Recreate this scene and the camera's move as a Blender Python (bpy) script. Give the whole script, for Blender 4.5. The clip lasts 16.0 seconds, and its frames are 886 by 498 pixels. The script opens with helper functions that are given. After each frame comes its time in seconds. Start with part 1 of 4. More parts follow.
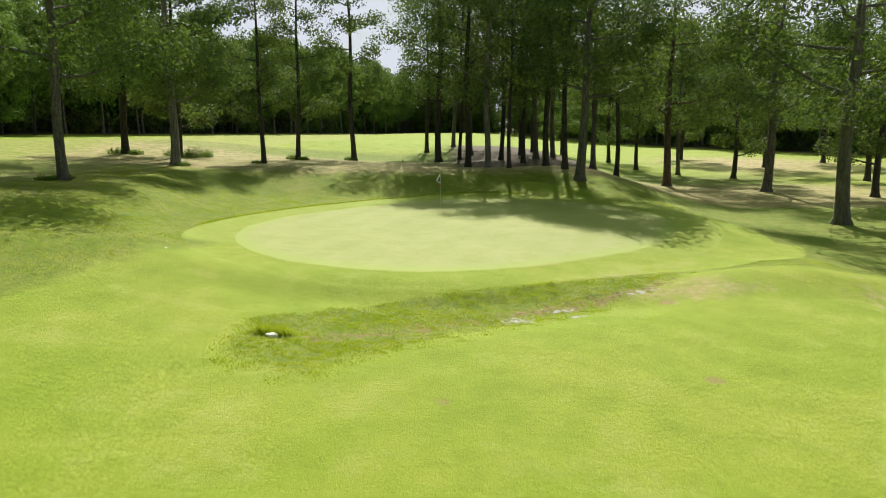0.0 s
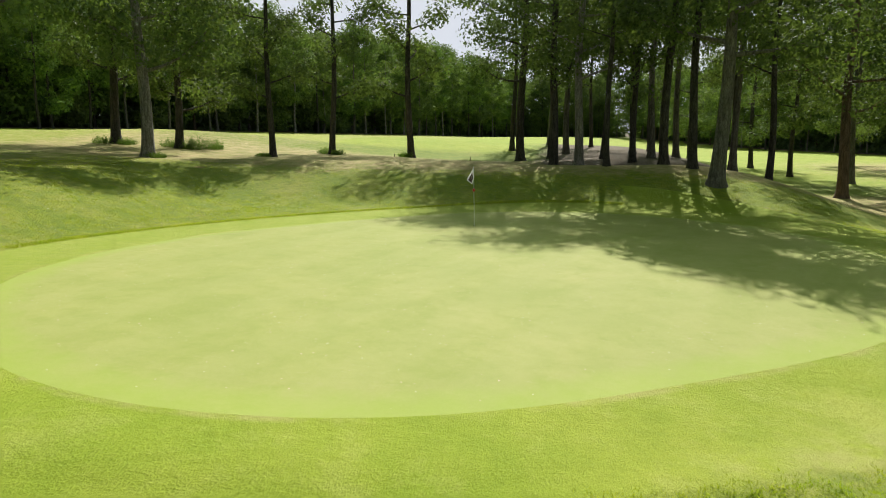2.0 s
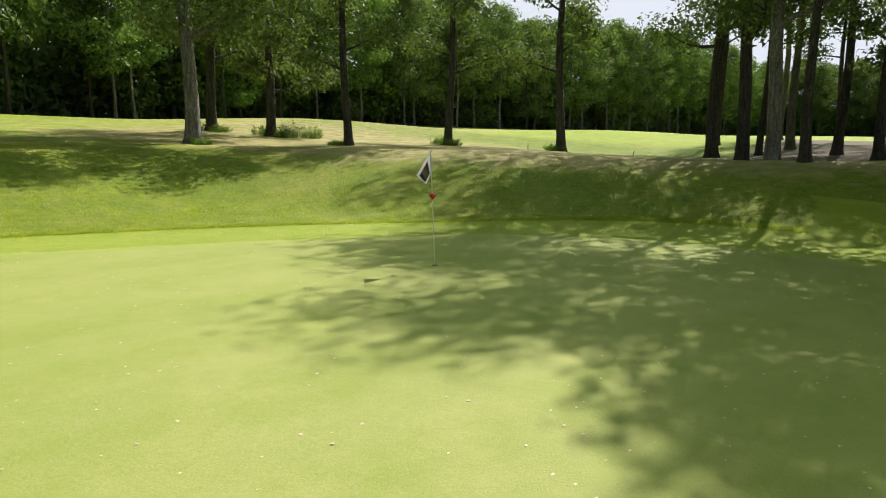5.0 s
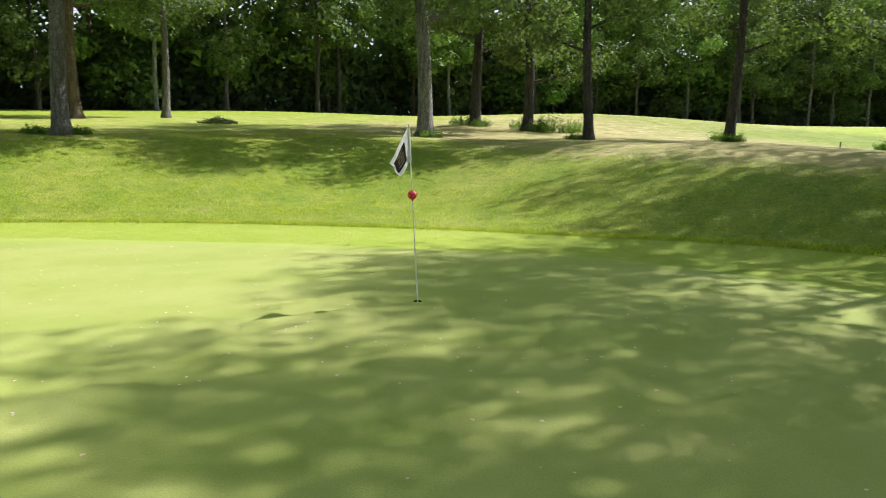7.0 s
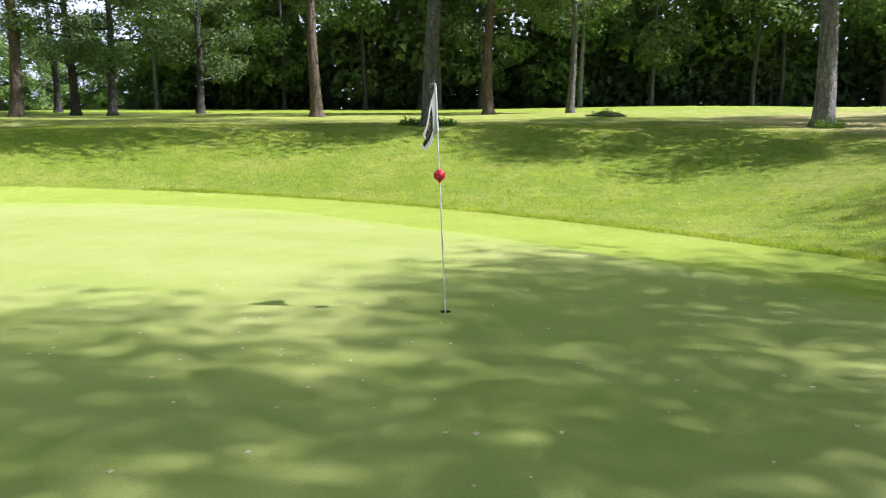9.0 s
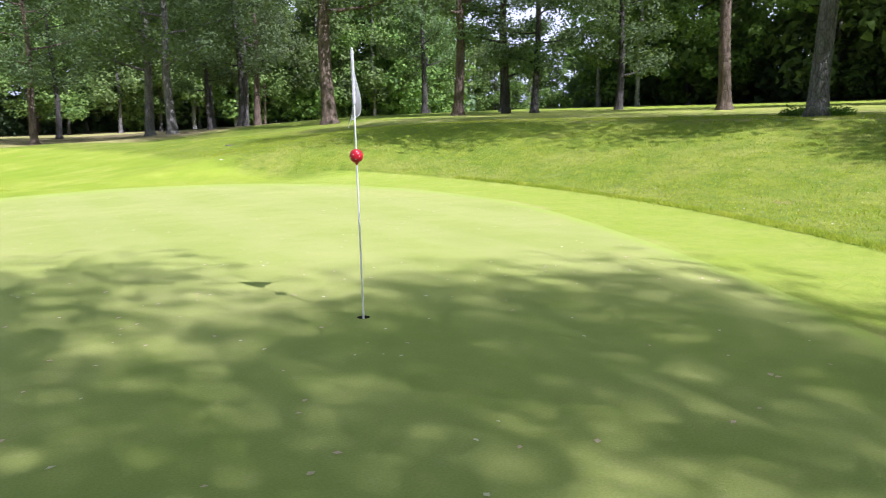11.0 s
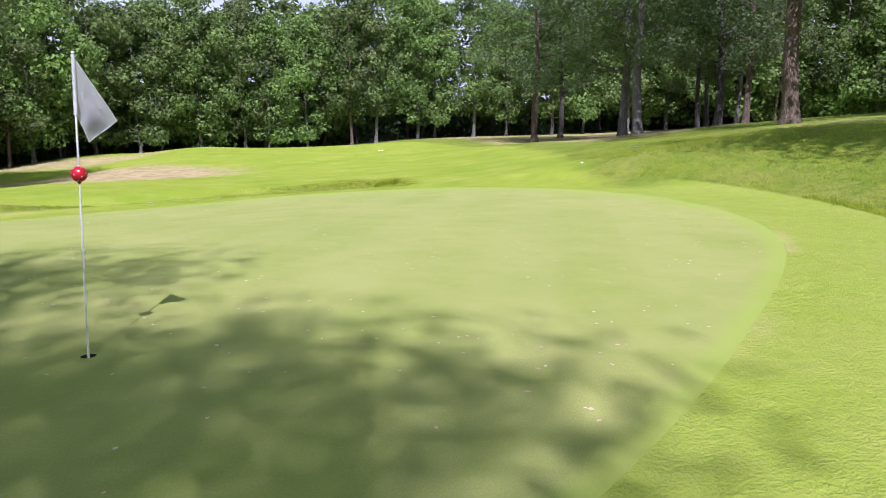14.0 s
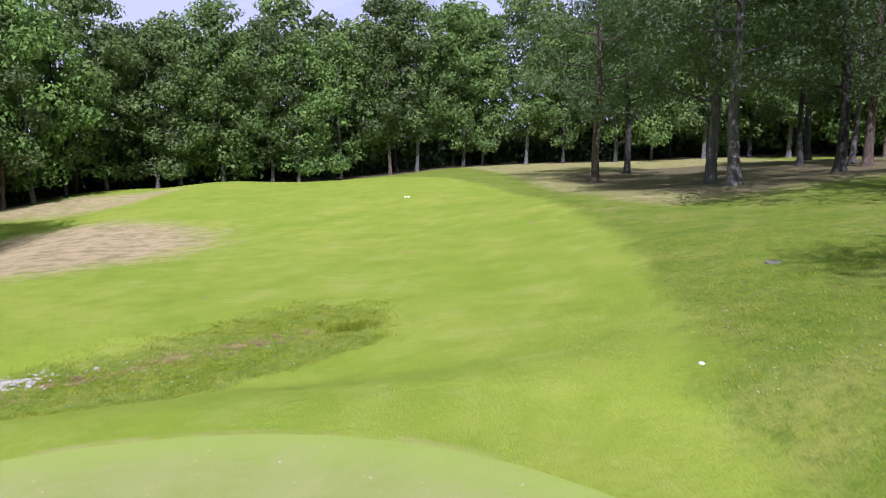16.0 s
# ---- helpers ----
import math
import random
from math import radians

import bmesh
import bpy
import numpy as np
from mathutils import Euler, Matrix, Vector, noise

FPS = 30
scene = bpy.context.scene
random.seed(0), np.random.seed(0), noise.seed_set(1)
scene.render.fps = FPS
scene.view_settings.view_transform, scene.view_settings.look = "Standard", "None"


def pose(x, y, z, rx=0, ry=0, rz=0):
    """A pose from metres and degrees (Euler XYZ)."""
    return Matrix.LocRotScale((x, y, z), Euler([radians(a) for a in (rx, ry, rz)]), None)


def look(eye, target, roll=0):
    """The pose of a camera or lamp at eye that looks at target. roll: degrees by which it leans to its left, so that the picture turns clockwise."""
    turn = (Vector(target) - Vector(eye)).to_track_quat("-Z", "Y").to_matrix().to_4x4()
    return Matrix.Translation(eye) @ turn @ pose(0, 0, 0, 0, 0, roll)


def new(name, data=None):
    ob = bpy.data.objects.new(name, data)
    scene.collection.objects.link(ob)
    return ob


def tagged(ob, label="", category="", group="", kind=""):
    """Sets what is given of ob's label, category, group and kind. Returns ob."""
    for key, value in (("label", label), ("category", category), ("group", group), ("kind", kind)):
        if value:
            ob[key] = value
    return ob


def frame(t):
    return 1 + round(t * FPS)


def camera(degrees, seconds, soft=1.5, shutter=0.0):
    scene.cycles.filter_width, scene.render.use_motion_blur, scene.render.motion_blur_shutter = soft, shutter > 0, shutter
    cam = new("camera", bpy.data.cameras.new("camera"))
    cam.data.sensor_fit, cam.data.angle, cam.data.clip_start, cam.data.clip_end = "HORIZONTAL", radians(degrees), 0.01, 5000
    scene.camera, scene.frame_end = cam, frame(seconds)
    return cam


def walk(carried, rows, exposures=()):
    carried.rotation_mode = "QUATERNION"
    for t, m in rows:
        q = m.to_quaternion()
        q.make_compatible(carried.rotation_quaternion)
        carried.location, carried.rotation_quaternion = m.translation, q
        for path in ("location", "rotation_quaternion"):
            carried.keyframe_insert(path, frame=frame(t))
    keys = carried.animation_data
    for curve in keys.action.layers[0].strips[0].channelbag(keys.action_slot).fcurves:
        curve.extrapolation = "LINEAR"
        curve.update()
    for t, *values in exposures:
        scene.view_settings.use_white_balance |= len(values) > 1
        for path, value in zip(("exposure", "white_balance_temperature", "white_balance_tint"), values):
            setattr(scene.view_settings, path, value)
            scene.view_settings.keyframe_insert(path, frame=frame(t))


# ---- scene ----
cam = camera(63.3, 16.0, soft=1.0, shutter=0.15)
PATH = [
    (0, (0.088, -44.123, 5.168), (0.09, -42.153, 4.822), -0.0),
    (0.5, (1.011, -38.709, 4.67), (0.941, -36.74, 4.325), 0.0),
    (1, (1.721, -34.072, 4.31), (1.588, -32.105, 3.971), 0.0),
    (1.5, (2.465, -29.767, 3.853), (2.246, -27.807, 3.522), 0.2),
    (2, (3.155, -26.137, 3.449), (2.833, -24.19, 3.124), 0.3),
    (2.5, (3.597, -23.417, 3.311), (3.197, -21.485, 2.983), 0.3),
    (3, (3.989, -20.726, 3.085), (3.497, -18.815, 2.757), 0.4),
    (5.5, (7.076, -9.658, 2.412), (5.977, -8.019, 2.087), 0.2),
    (6, (7.285, -7.775, 2.292), (6.03, -6.252, 1.968), 0.1),
    (6.5, (7.352, -6.043, 2.189), (5.91, -4.696, 1.866), 0.2),
    (7, (7.414, -4.54, 2.088), (5.769, -3.45, 1.763), 0.4),
    (7.5, (7.346, -3.286, 1.971), (5.549, -2.47, 1.645), 0.5),
    (8, (7.252, -2.033, 1.896), (5.348, -1.519, 1.567), 0.4),
    (8.5, (7.021, -0.924, 1.819), (5.062, -0.692, 1.488), 0.3),
    (9, (6.784, 0.261, 1.756), (4.813, 0.178, 1.425), 0.1),
    (9.5, (6.275, 1.393, 1.672), (4.344, 0.991, 1.34), 0.0),
    (12, (2.22, 5.297, 1.519), (1.093, 3.678, 1.192), -0.4),
    (12.5, (1.226, 5.607, 1.527), (0.295, 3.867, 1.201), -0.3),
    (13, (0.16, 5.739, 1.556), (-0.572, 3.906, 1.231), -0.4),
    (13.5, (-0.773, 5.647, 1.572), (-1.315, 3.749, 1.247), -0.4),
    (14, (-1.688, 5.418, 1.605), (-2.026, 3.474, 1.28), -0.4),
    (14.5, (-2.475, 4.414, 1.643), (-2.724, 2.457, 1.316), -0.5),
    (15, (-3.342, 1.801, 2.242), (-3.56, -0.16, 1.914), -0.3),
    (15.5, (-4.584, -2.718, 3.174), (-4.779, -4.682, 2.854), -0.7),
    (16, (-5.396, -7.008, 4.0), (-5.574, -8.978, 3.705), -0.9),
]
EXPOSURES = ((0.0, 0.20, 6450, 12), (1.0, 0.22, 6450, 12), (1.5, 0.28, 6450, 12), (2.2, 0.16, 6550, 12), (3.0, 0.11, 6600, 12), (6.0, 0.56, 6250, 15),
             (9.0, 0.90, 5600, 22), (12.5, 0.63, 5450, 34), (14.5, 0.36, 5450, 36), (15.0, 0.30, 5450, 37), (16.0, 0.13, 5300, 36))
walk(cam, [(t, look(eye, target, roll)) for t, eye, target, roll in PATH], EXPOSURES)

# ---- world, sun, exposure ----
SUN_TO = Vector((0.085, 1.0, 1.123)).normalized()
world = bpy.data.worlds.new("world")
scene.world = world
world.use_nodes = True
wt = world.node_tree
sky = wt.nodes.new("ShaderNodeTexSky")
sky.sky_type = "NISHITA"
sky.sun_disc = False
sky.sun_elevation = math.asin(SUN_TO.z)
sky.sun_rotation = math.atan2(SUN_TO.x, SUN_TO.y)
sky.dust_density = 3.5
sky.air_density = 1.0
haze = wt.nodes.new("ShaderNodeHueSaturation")
haze.inputs["Saturation"].default_value = 0.22
haze.inputs["Value"].default_value = 1.1
wt.links.new(sky.outputs[0], haze.inputs["Color"])
# green tint on the skylight, standing in for light filtered through leaves
fill_tint = wt.nodes.new("ShaderNodeMix")
fill_tint.data_type, fill_tint.blend_type = "RGBA", "MULTIPLY"
fill_tint.inputs[0].default_value = 1.0
fill_tint.inputs[7].default_value = (0.79, 1.0, 0.74, 1.0)
wt.links.new(haze.outputs[0], fill_tint.inputs[6])
wt.links.new(fill_tint.outputs[2], wt.nodes["Background"].inputs[0])
wt.nodes["Background"].inputs[1].default_value = 0.072
sun = new("sun", bpy.data.lights.new("sun", "SUN"))
sun.data.energy = 5.0
sun.data.angle = radians(0.53)
sun.data.color = (1.0, 0.945, 0.88)
sun.rotation_euler = SUN_TO.to_track_quat("Z", "Y").to_euler()

# ---- the lie of the land ----
GX, GY = 1.0, -6.5
def S(v):
    v = min(1.0, max(0.0, v))
    return v * v * (3 - 2 * v)
def green_radius(a):
    return (10.80 + 0.31 * math.cos(a) + 0.26 * math.sin(a) - 0.07 * math.cos(2 * a) + 1.53 * math.sin(2 * a)
            + 0.14 * math.cos(3 * a) - 0.23 * math.sin(3 * a) + 0.09 * math.cos(4 * a) - 0.17 * math.sin(4 * a))
def off_green(x, y):
    """Metres outside the green's edge; negative on it."""
    dx, dy = x - GX, y - GY
    return math.hypot(dx, dy) - green_radius(math.atan2(dy, dx))
MOUNDS = ((-32, 36, 13, 1.1), (-16, 58, 14, .9), (12, -52, 20, -0.9), (26, -94, 13, 1.1), (5, -112, 15, -1.2), (46, -100, 14, -0.6), (4, -84, 16, -0.3), (44, -84, 22, -1.6), (22, -72, 12, .4), (-14, -78, 16, .35), (-55, 20, 16, .4), (-8, 36, 11, -0.5), (-26, -64, 14, -0.4), (-23, -40, 9, -0.5), (-48, -66, 16, 1.4), (-75, -110, 30, 1.6), (3, 23, 7, -0.65), (-1, 36, 8, -0.45), (-11, -17.5, 5, 0.42))
def height(x, y):
    d = off_green(x, y)
    green = -(0.41 + 0.044 * min(14.0, max(-14.0, x))) * S((-4 - y) / 14)
    left = S((-x - 9 - 1.5 * S((y + 16) / 8)) / 10.5) * (1 - 0.3 * S((-y - 14) / 10) * S((x + 30) / 12)) * (1 - 0.75 * S((-y - 40) / 25))
    back = S((y - 5) / 10) * (1 - S((x - 8) / 16))
    rise = 1.7 * (1 - (1 - left) * (1 - back)) + 0.042 * min(45.0, max(0.0, -x - 20)) * (1 - S((-y - 35) / 30))
    right = -1.4 * S((x - 11) / 12) * (1 - 0.6 * S((y - 30) / 40))
    front = -0.55 * S((-y - 17.5) / 3.5) * (1 - 0.8 * S((-y - 42) / 25)) * (1 - S((-x - 4) / 9))
    u = (x - 2) * 0.94 + (y + 22.8) * 0.34          # along the ditch in front
    v = -(x - 2) * 0.34 + (y + 22.8) * 0.94
    ditch = -0.2 * math.exp(-(v / 1.9) ** 2) * S((8.5 - abs(u)) / 4)
    around = rise + right + front + ditch + sum(h * math.exp(-((x - a) ** 2 + (y - b) ** 2) / (r * r)) for a, b, r, h in MOUNDS)
    k = S((d - 0.6) / 3.5)
    return green * (1 - k) + (green * (1 - S((d - 2) / 6)) + around) * k

# ---- materials ----
def material(name, build):
    m = bpy.data.materials.new(name)
    m.use_nodes = True
    nt = m.node_tree
    nt.nodes.clear()
    out = nt.nodes.new("ShaderNodeOutputMaterial")
    nt.links.new(build(nt), out.inputs[0])
    return m


def node(nt, kind, inputs=None, **props):
    n = nt.nodes.new("ShaderNode" + kind)
    for k, v in props.items():
        setattr(n, k, v)
    for k, v in (inputs or {}).items():
        if isinstance(v, bpy.types.NodeSocket):
            nt.links.new(v, n.inputs[k])
        else:
            n.inputs[k].default_value = v
    return n


def noise_fac(nt, scale, detail=4.0, rough=0.6, coord=None, stretch=None):
    co = coord or node(nt, "NewGeometry").outputs["Position"]
    if stretch:
        co = node(nt, "Mapping", {"Vector": co, "Scale": stretch}).outputs[0]
    return node(nt, "TexNoise", {"Vector": co, "Scale": scale, "Detail": detail, "Roughness": rough}).outputs["Fac"]


def ramp(nt, fac, lo, hi, a=0.0, b=1.0):
    return node(nt, "MapRange", {"Value": fac, "From Min": lo, "From Max": hi, "To Min": a, "To Max": b}).outputs[0]


def mix(nt, fac, a, b):
    m = nt.nodes.new("ShaderNodeMix")
    m.data_type = "RGBA"
    for k, v in ((0, fac), (6, a), (7, b)):
        if isinstance(v, bpy.types.NodeSocket):
            nt.links.new(v, m.inputs[k])
        elif k == 0:
            m.inputs[0].default_value = v
        else:
            m.inputs[k].default_value = (*v, 1.0)
    return m.outputs[2]


def math_node(nt, op, a, b=0.0):
    n = node(nt, "Math", {0: a, 1: b}, operation=op, use_clamp=op in ("MULTIPLY_ADD",))
    return n.outputs[0]


def principled(nt, color, rough=0.8, bump=None, strength=0.3, dist=0.05, **more):
    p = node(nt, "BsdfPrincipled", {"Roughness": rough, **more})
    if isinstance(color, bpy.types.NodeSocket):
        nt.links.new(color, p.inputs["Base Color"])
    else:
        p.inputs["Base Color"].default_value = (*color, 1)
    if bump is not None:
        b = node(nt, "Bump", {"Height": bump, "Strength": strength, "Distance": dist})
        nt.links.new(b.outputs[0], p.inputs["Normal"])
    return p.outputs[0]


def attr(nt, name):
    return node(nt, "Attribute", attribute_name=name).outputs["Fac"]


def putting(nt):
    pos = node(nt, "NewGeometry").outputs["Position"]
    big = noise_fac(nt, 0.32, 4, 0.65)
    mid = noise_fac(nt, 1.7, 5, 0.7)
    small = noise_fac(nt, 9.0, 4, 0.7)
    fine = noise_fac(nt, 70.0, 3, 0.7)
    c = mix(nt, ramp(nt, big, 0.32, 0.68), (0.298, 0.345, 0.079), (0.414, 0.417, 0.138))
    c = mix(nt, ramp(nt, mid, 0.45, 0.72, 0, 0.7), c, (0.276, 0.335, 0.063))
    c = mix(nt, ramp(nt, small, 0.55, 0.75, 0, 0.5), c, (0.441, 0.412, 0.199))
    # faint mowing stripes
    turned = node(nt, "Mapping", {"Vector": pos, "Rotation": (0, 0, 0.32)}).outputs[0]
    wave = node(nt, "TexWave", {"Vector": turned, "Scale": 0.16, "Distortion": 0.8, "Detail": 2.0}).outputs["Fac"]
    c = mix(nt, ramp(nt, wave, 0.35, 0.65, 0, 0.18), c, (0.428, 0.433, 0.168))
    c = mix(nt, ramp(nt, fine, 0.28, 0.7, 0.5, 0.0), c, (0.178, 0.242, 0.037))
    rim = math_node(nt, "ADD", attr(nt, "rim"), math_node(nt, "MULTIPLY", math_node(nt, "SUBTRACT", mid, 0.5), 0.9))
    c = mix(nt, ramp(nt, rim, 0.25, 1.0, 0.0, 0.62), c, (0.300, 0.398, 0.052))
    return principled(nt, c, 0.75, math_node(nt, "ADD", fine, small), 0.45, 0.015, **{"Specular IOR Level": 0.25})


def turf(nt):
    big = noise_fac(nt, 0.14, 4, 0.65)
    mid = noise_fac(nt, 0.9, 5, 0.7)
    clump = noise_fac(nt, 5.0, 5, 0.75)
    fine = noise_fac(nt, 34.0, 3, 0.75)
    edge = math_node(nt, "MULTIPLY", math_node(nt, "SUBTRACT", noise_fac(nt, 1.3, 6, 0.75), 0.5), 1.3)
    rough = mix(nt, ramp(nt, mid, 0.35, 0.68), (0.150, 0.232, 0.015), (0.267, 0.312, 0.030))
    rough = mix(nt, ramp(nt, clump, 0.5, 0.72, 0, 0.6), rough, (0.310, 0.316, 0.066))
    tuft = noise_fac(nt, 2.4, 6, 0.8)
    worn = noise_fac(nt, 0.42, 5, 0.7)
    rough = mix(nt, ramp(nt, worn, 0.47, 0.64, 0, 0.7), rough, (0.350, 0.352, 0.075))
    rough = mix(nt, ramp(nt, tuft, 0.36, 0.5, 0.55, 0), rough, (0.086, 0.147, 0.009))
    rough = mix(nt, ramp(nt, clump, 0.3, 0.48, 0.7, 0), rough, (0.081, 0.140, 0.009))
    rough = mix(nt, ramp(nt, fine, 0.3, 0.62, 0.55, 0.0), rough, (0.086, 0.140, 0.009))
    fair = mix(nt, ramp(nt, big, 0.32, 0.68), (0.252, 0.352, 0.019), (0.372, 0.417, 0.050))
    fair = mix(nt, ramp(nt, mid, 0.42, 0.70, 0, 0.6), fair, (0.223, 0.324, 0.017))
    fair = mix(nt, ramp(nt, clump, 0.55, 0.75, 0, 0.5), fair, (0.400, 0.422, 0.081))
    fair = mix(nt, ramp(nt, fine, 0.3, 0.6, 0.4, 0.0), fair, (0.130, 0.206, 0.019))
    blotch = noise_fac(nt, 0.55, 5, 0.75)
    fair = mix(nt, ramp(nt, blotch, 0.52, 0.66, 0, 0.34), fair, (0.427, 0.441, 0.117))
    fair = mix(nt, ramp(nt, blotch, 0.34, 0.46, 0.45, 0), fair, (0.199, 0.284, 0.018))
    collar = mix(nt, ramp(nt, mid, 0.35, 0.7), (0.300, 0.385, 0.036), (0.386, 0.430, 0.081))
    collar = mix(nt, ramp(nt, clump, 0.35, 0.55, 0.4, 0), collar, (0.216, 0.309, 0.036))
    collar = mix(nt, ramp(nt, fine, 0.3, 0.6, 0.35, 0.0), collar, (0.148, 0.231, 0.036))
    dry = mix(nt, ramp(nt, clump, 0.3, 0.7), (0.420, 0.310, 0.152), (0.588, 0.460, 0.267))
    dry = mix(nt, ramp(nt, mid, 0.45, 0.62, 0, 0.7), dry, (0.205, 0.206, 0.064))
    mud = mix(nt, ramp(nt, clump, 0.4, 0.6), (0.160, 0.098, 0.045), (0.372, 0.258, 0.122))
    def mask(name, lo=0.35, hi=0.65, k=1.0):
        return ramp(nt, math_node(nt, "ADD", attr(nt, name), math_node(nt, "MULTIPLY", edge, k)), lo, hi)
    c = mix(nt, mask("fairway", 0.25, 0.75, 0.8), rough, fair)
    c = mix(nt, mask("collar", 0.25, 0.75, 0.5), c, collar)
    c = mix(nt, mask("dry", 0.35, 0.85), c, dry)
    c = mix(nt, ramp(nt, math_node(nt, "ADD", attr(nt, "mud"), math_node(nt, "MULTIPLY", math_node(nt, "SUBTRACT", tuft, 0.5), 2.0)), 0.42, 0.68), c, mud)
    c = mix(nt, math_node(nt, "MULTIPLY", attr(nt, "scalped"), ramp(nt, mid, 0.38, 0.6, 0, 0.6)), c, (0.469, 0.412, 0.170))
    # bare reddish spots here and there
    spots = node(nt, "TexVoronoi", {"Vector": node(nt, "NewGeometry").outputs["Position"], "Scale": 0.16}).outputs["Distance"]
    c = mix(nt, ramp(nt, math_node(nt, "ADD", spots, math_node(nt, "MULTIPLY", edge, 0.06)), 0.03, 0.055, 0.6, 0.0), c, (0.337, 0.206, 0.117))
    c = mix(nt, mask("litter", 0.4, 0.6, 0.2), c, mix(nt, ramp(nt, clump, 0.35, 0.65), (0.084, 0.066, 0.042), (0.157, 0.118, 0.074)))
    height_ = math_node(nt, "ADD", math_node(nt, "MULTIPLY", clump, 2.0), fine)
    return principled(nt, c, 0.8, height_, 0.6, 0.06, **{"Specular IOR Level": 0.2})


def leafy(dark, light, glow, through_share=0.42):
    def build(nt):
        isle = node(nt, "NewGeometry").outputs["Random Per Island"]
        ob = node(nt, "ObjectInfo").outputs["Random"]
        big = noise_fac(nt, 0.28, 2)
        c = mix(nt, isle, dark, light)
        c = mix(nt, ramp(nt, big, 0.35, 0.7, 0, 0.6), c, tuple(v * 1.35 for v in light))
        hsv = node(nt, "HueSaturation", {"Hue": ramp(nt, ob, 0, 1, 0.488, 0.512), "Saturation": ramp(nt, ob, 0, 1, 0.85, 1.05), "Value": ramp(nt, ob, 0, 1, 0.68, 1.32), "Color": c})
        p = principled(nt, hsv.outputs[0], 0.65, **{"Specular IOR Level": 0.14})
        t = node(nt, "BsdfTranslucent", {"Color": mix(nt, isle, glow, tuple(v * 1.5 for v in glow))}).outputs[0]
        return node(nt, "MixShader", {0: through_share, 1: p, 2: t}).outputs[0]
    return build


def bark(dark, light, moss=(0.10, 0.115, 0.065)):
    def build(nt):
        co = node(nt, "TexCoord").outputs["Object"]
        streak = noise_fac(nt, 9.0, 5, 0.7, co, (1.0, 1.0, 0.16))
        patch = noise_fac(nt, 0.9, 3, 0.6, co)
        plates = node(nt, "TexVoronoi", {"Vector": node(nt, "Mapping", {"Vector": co, "Scale": (1, 1, 0.28)}).outputs[0], "Scale": 14.0}, feature="DISTANCE_TO_EDGE").outputs["Distance"]
        c = mix(nt, ramp(nt, streak, 0.35, 0.68), dark, light)
        c = mix(nt, ramp(nt, patch, 0.5, 0.7, 0, 0.45), c, moss)
        c = mix(nt, ramp(nt, plates, 0.0, 0.12, 0.6, 0.0), c, tuple(v * 0.45 for v in dark))
        return principled(nt, c, 0.92, math_node(nt, "ADD", streak, ramp(nt, plates, 0, 0.2)), 0.8, 0.04, **{"Specular IOR Level": 0.15})
    return build


def plain(color, rough=0.5, vary=0.12, scale=20.0, **more):
    def build(nt):
        n = noise_fac(nt, scale, 3)
        c = mix(nt, n, tuple(v * (1 - vary) for v in color), tuple(min(1.0, v * (1 + vary)) for v in color))
        return principled(nt, c, rough, n, 0.15, 0.005, **more)
    return build


def blades(nt):
    isle = node(nt, "NewGeometry").outputs["Random Per Island"]
    mid = noise_fac(nt, 1.1, 5, 0.65)
    c = mix(nt, ramp(nt, mid, 0.35, 0.68), (0.362, 0.425, 0.031), (0.496, 0.510, 0.065))
    c = mix(nt, ramp(nt, isle, 0.75, 1.0, 0, 0.45), c, (0.386, 0.360, 0.117))
    # shade between the tufts, put into the blade colour by noise
    lump_shade = noise_fac(nt, 3.6, 4, 0.7)
    c = mix(nt, ramp(nt, lump_shade, 0.36, 0.52, 0.7, 0), c, (0.145, 0.235, 0.016))
    c = mix(nt, ramp(nt, isle, 0.0, 0.3, 0.45, 0), c, (0.124, 0.196, 0.016))
    p = principled(nt, c, 0.6, **{"Specular IOR Level": 0.25})
    t = node(nt, "BsdfTranslucent", {"Color": mix(nt, ramp(nt, mid, 0.35, 0.68), (0.396, 0.54, 0.029), (0.548, 0.61, 0.048))}).outputs[0]
    return node(nt, "MixShader", {0: 0.55, 1: p, 2: t}).outputs[0]


M_GREEN = material("putting_turf", putting)
M_TURF = material("turf", turf)
M_LEAF = material("oak_leaves", leafy((0.021, 0.039, 0.021), (0.112, 0.160, 0.066), (0.18, 0.27, 0.036), 0.27))
M_LEAF_WOOD = material("wood_leaves", leafy((0.030, 0.055, 0.022), (0.162, 0.236, 0.058), (0.18, 0.28, 0.045), 0.28))
M_UNDER = material("undergrowth_leaves", leafy((0.045, 0.080, 0.042), (0.125, 0.175, 0.085), (0.16, 0.24, 0.06), 0.34))
M_SHRUB = material("shrub_leaves", leafy((0.040, 0.085, 0.015), (0.095, 0.160, 0.030), (0.16, 0.27, 0.03)))
M_BARK_GREY = material("grey_bark", bark((0.10, 0.093, 0.086), (0.27, 0.252, 0.235)))
M_BARK_PALE = material("pale_lichened_bark", bark((0.13, 0.12, 0.115), (0.42, 0.40, 0.38), (0.24, 0.25, 0.22)))
M_BARK_DARK = material("dark_bark", bark((0.045, 0.041, 0.038), (0.128, 0.118, 0.108)))
M_BARK_RED = material("reddish_bark", bark((0.080, 0.060, 0.045), (0.24, 0.18, 0.135), (0.19, 0.155, 0.11)))
M_BLADES = material("grass_blades", blades)
M_POLE = material("white_pole", plain((0.78, 0.78, 0.76), 0.35))
M_BALL = material("red_plastic", plain((0.62, 0.015, 0.03), 0.3, 0.06))
M_WHITE = material("white_paint", plain((0.8, 0.8, 0.78), 0.5))
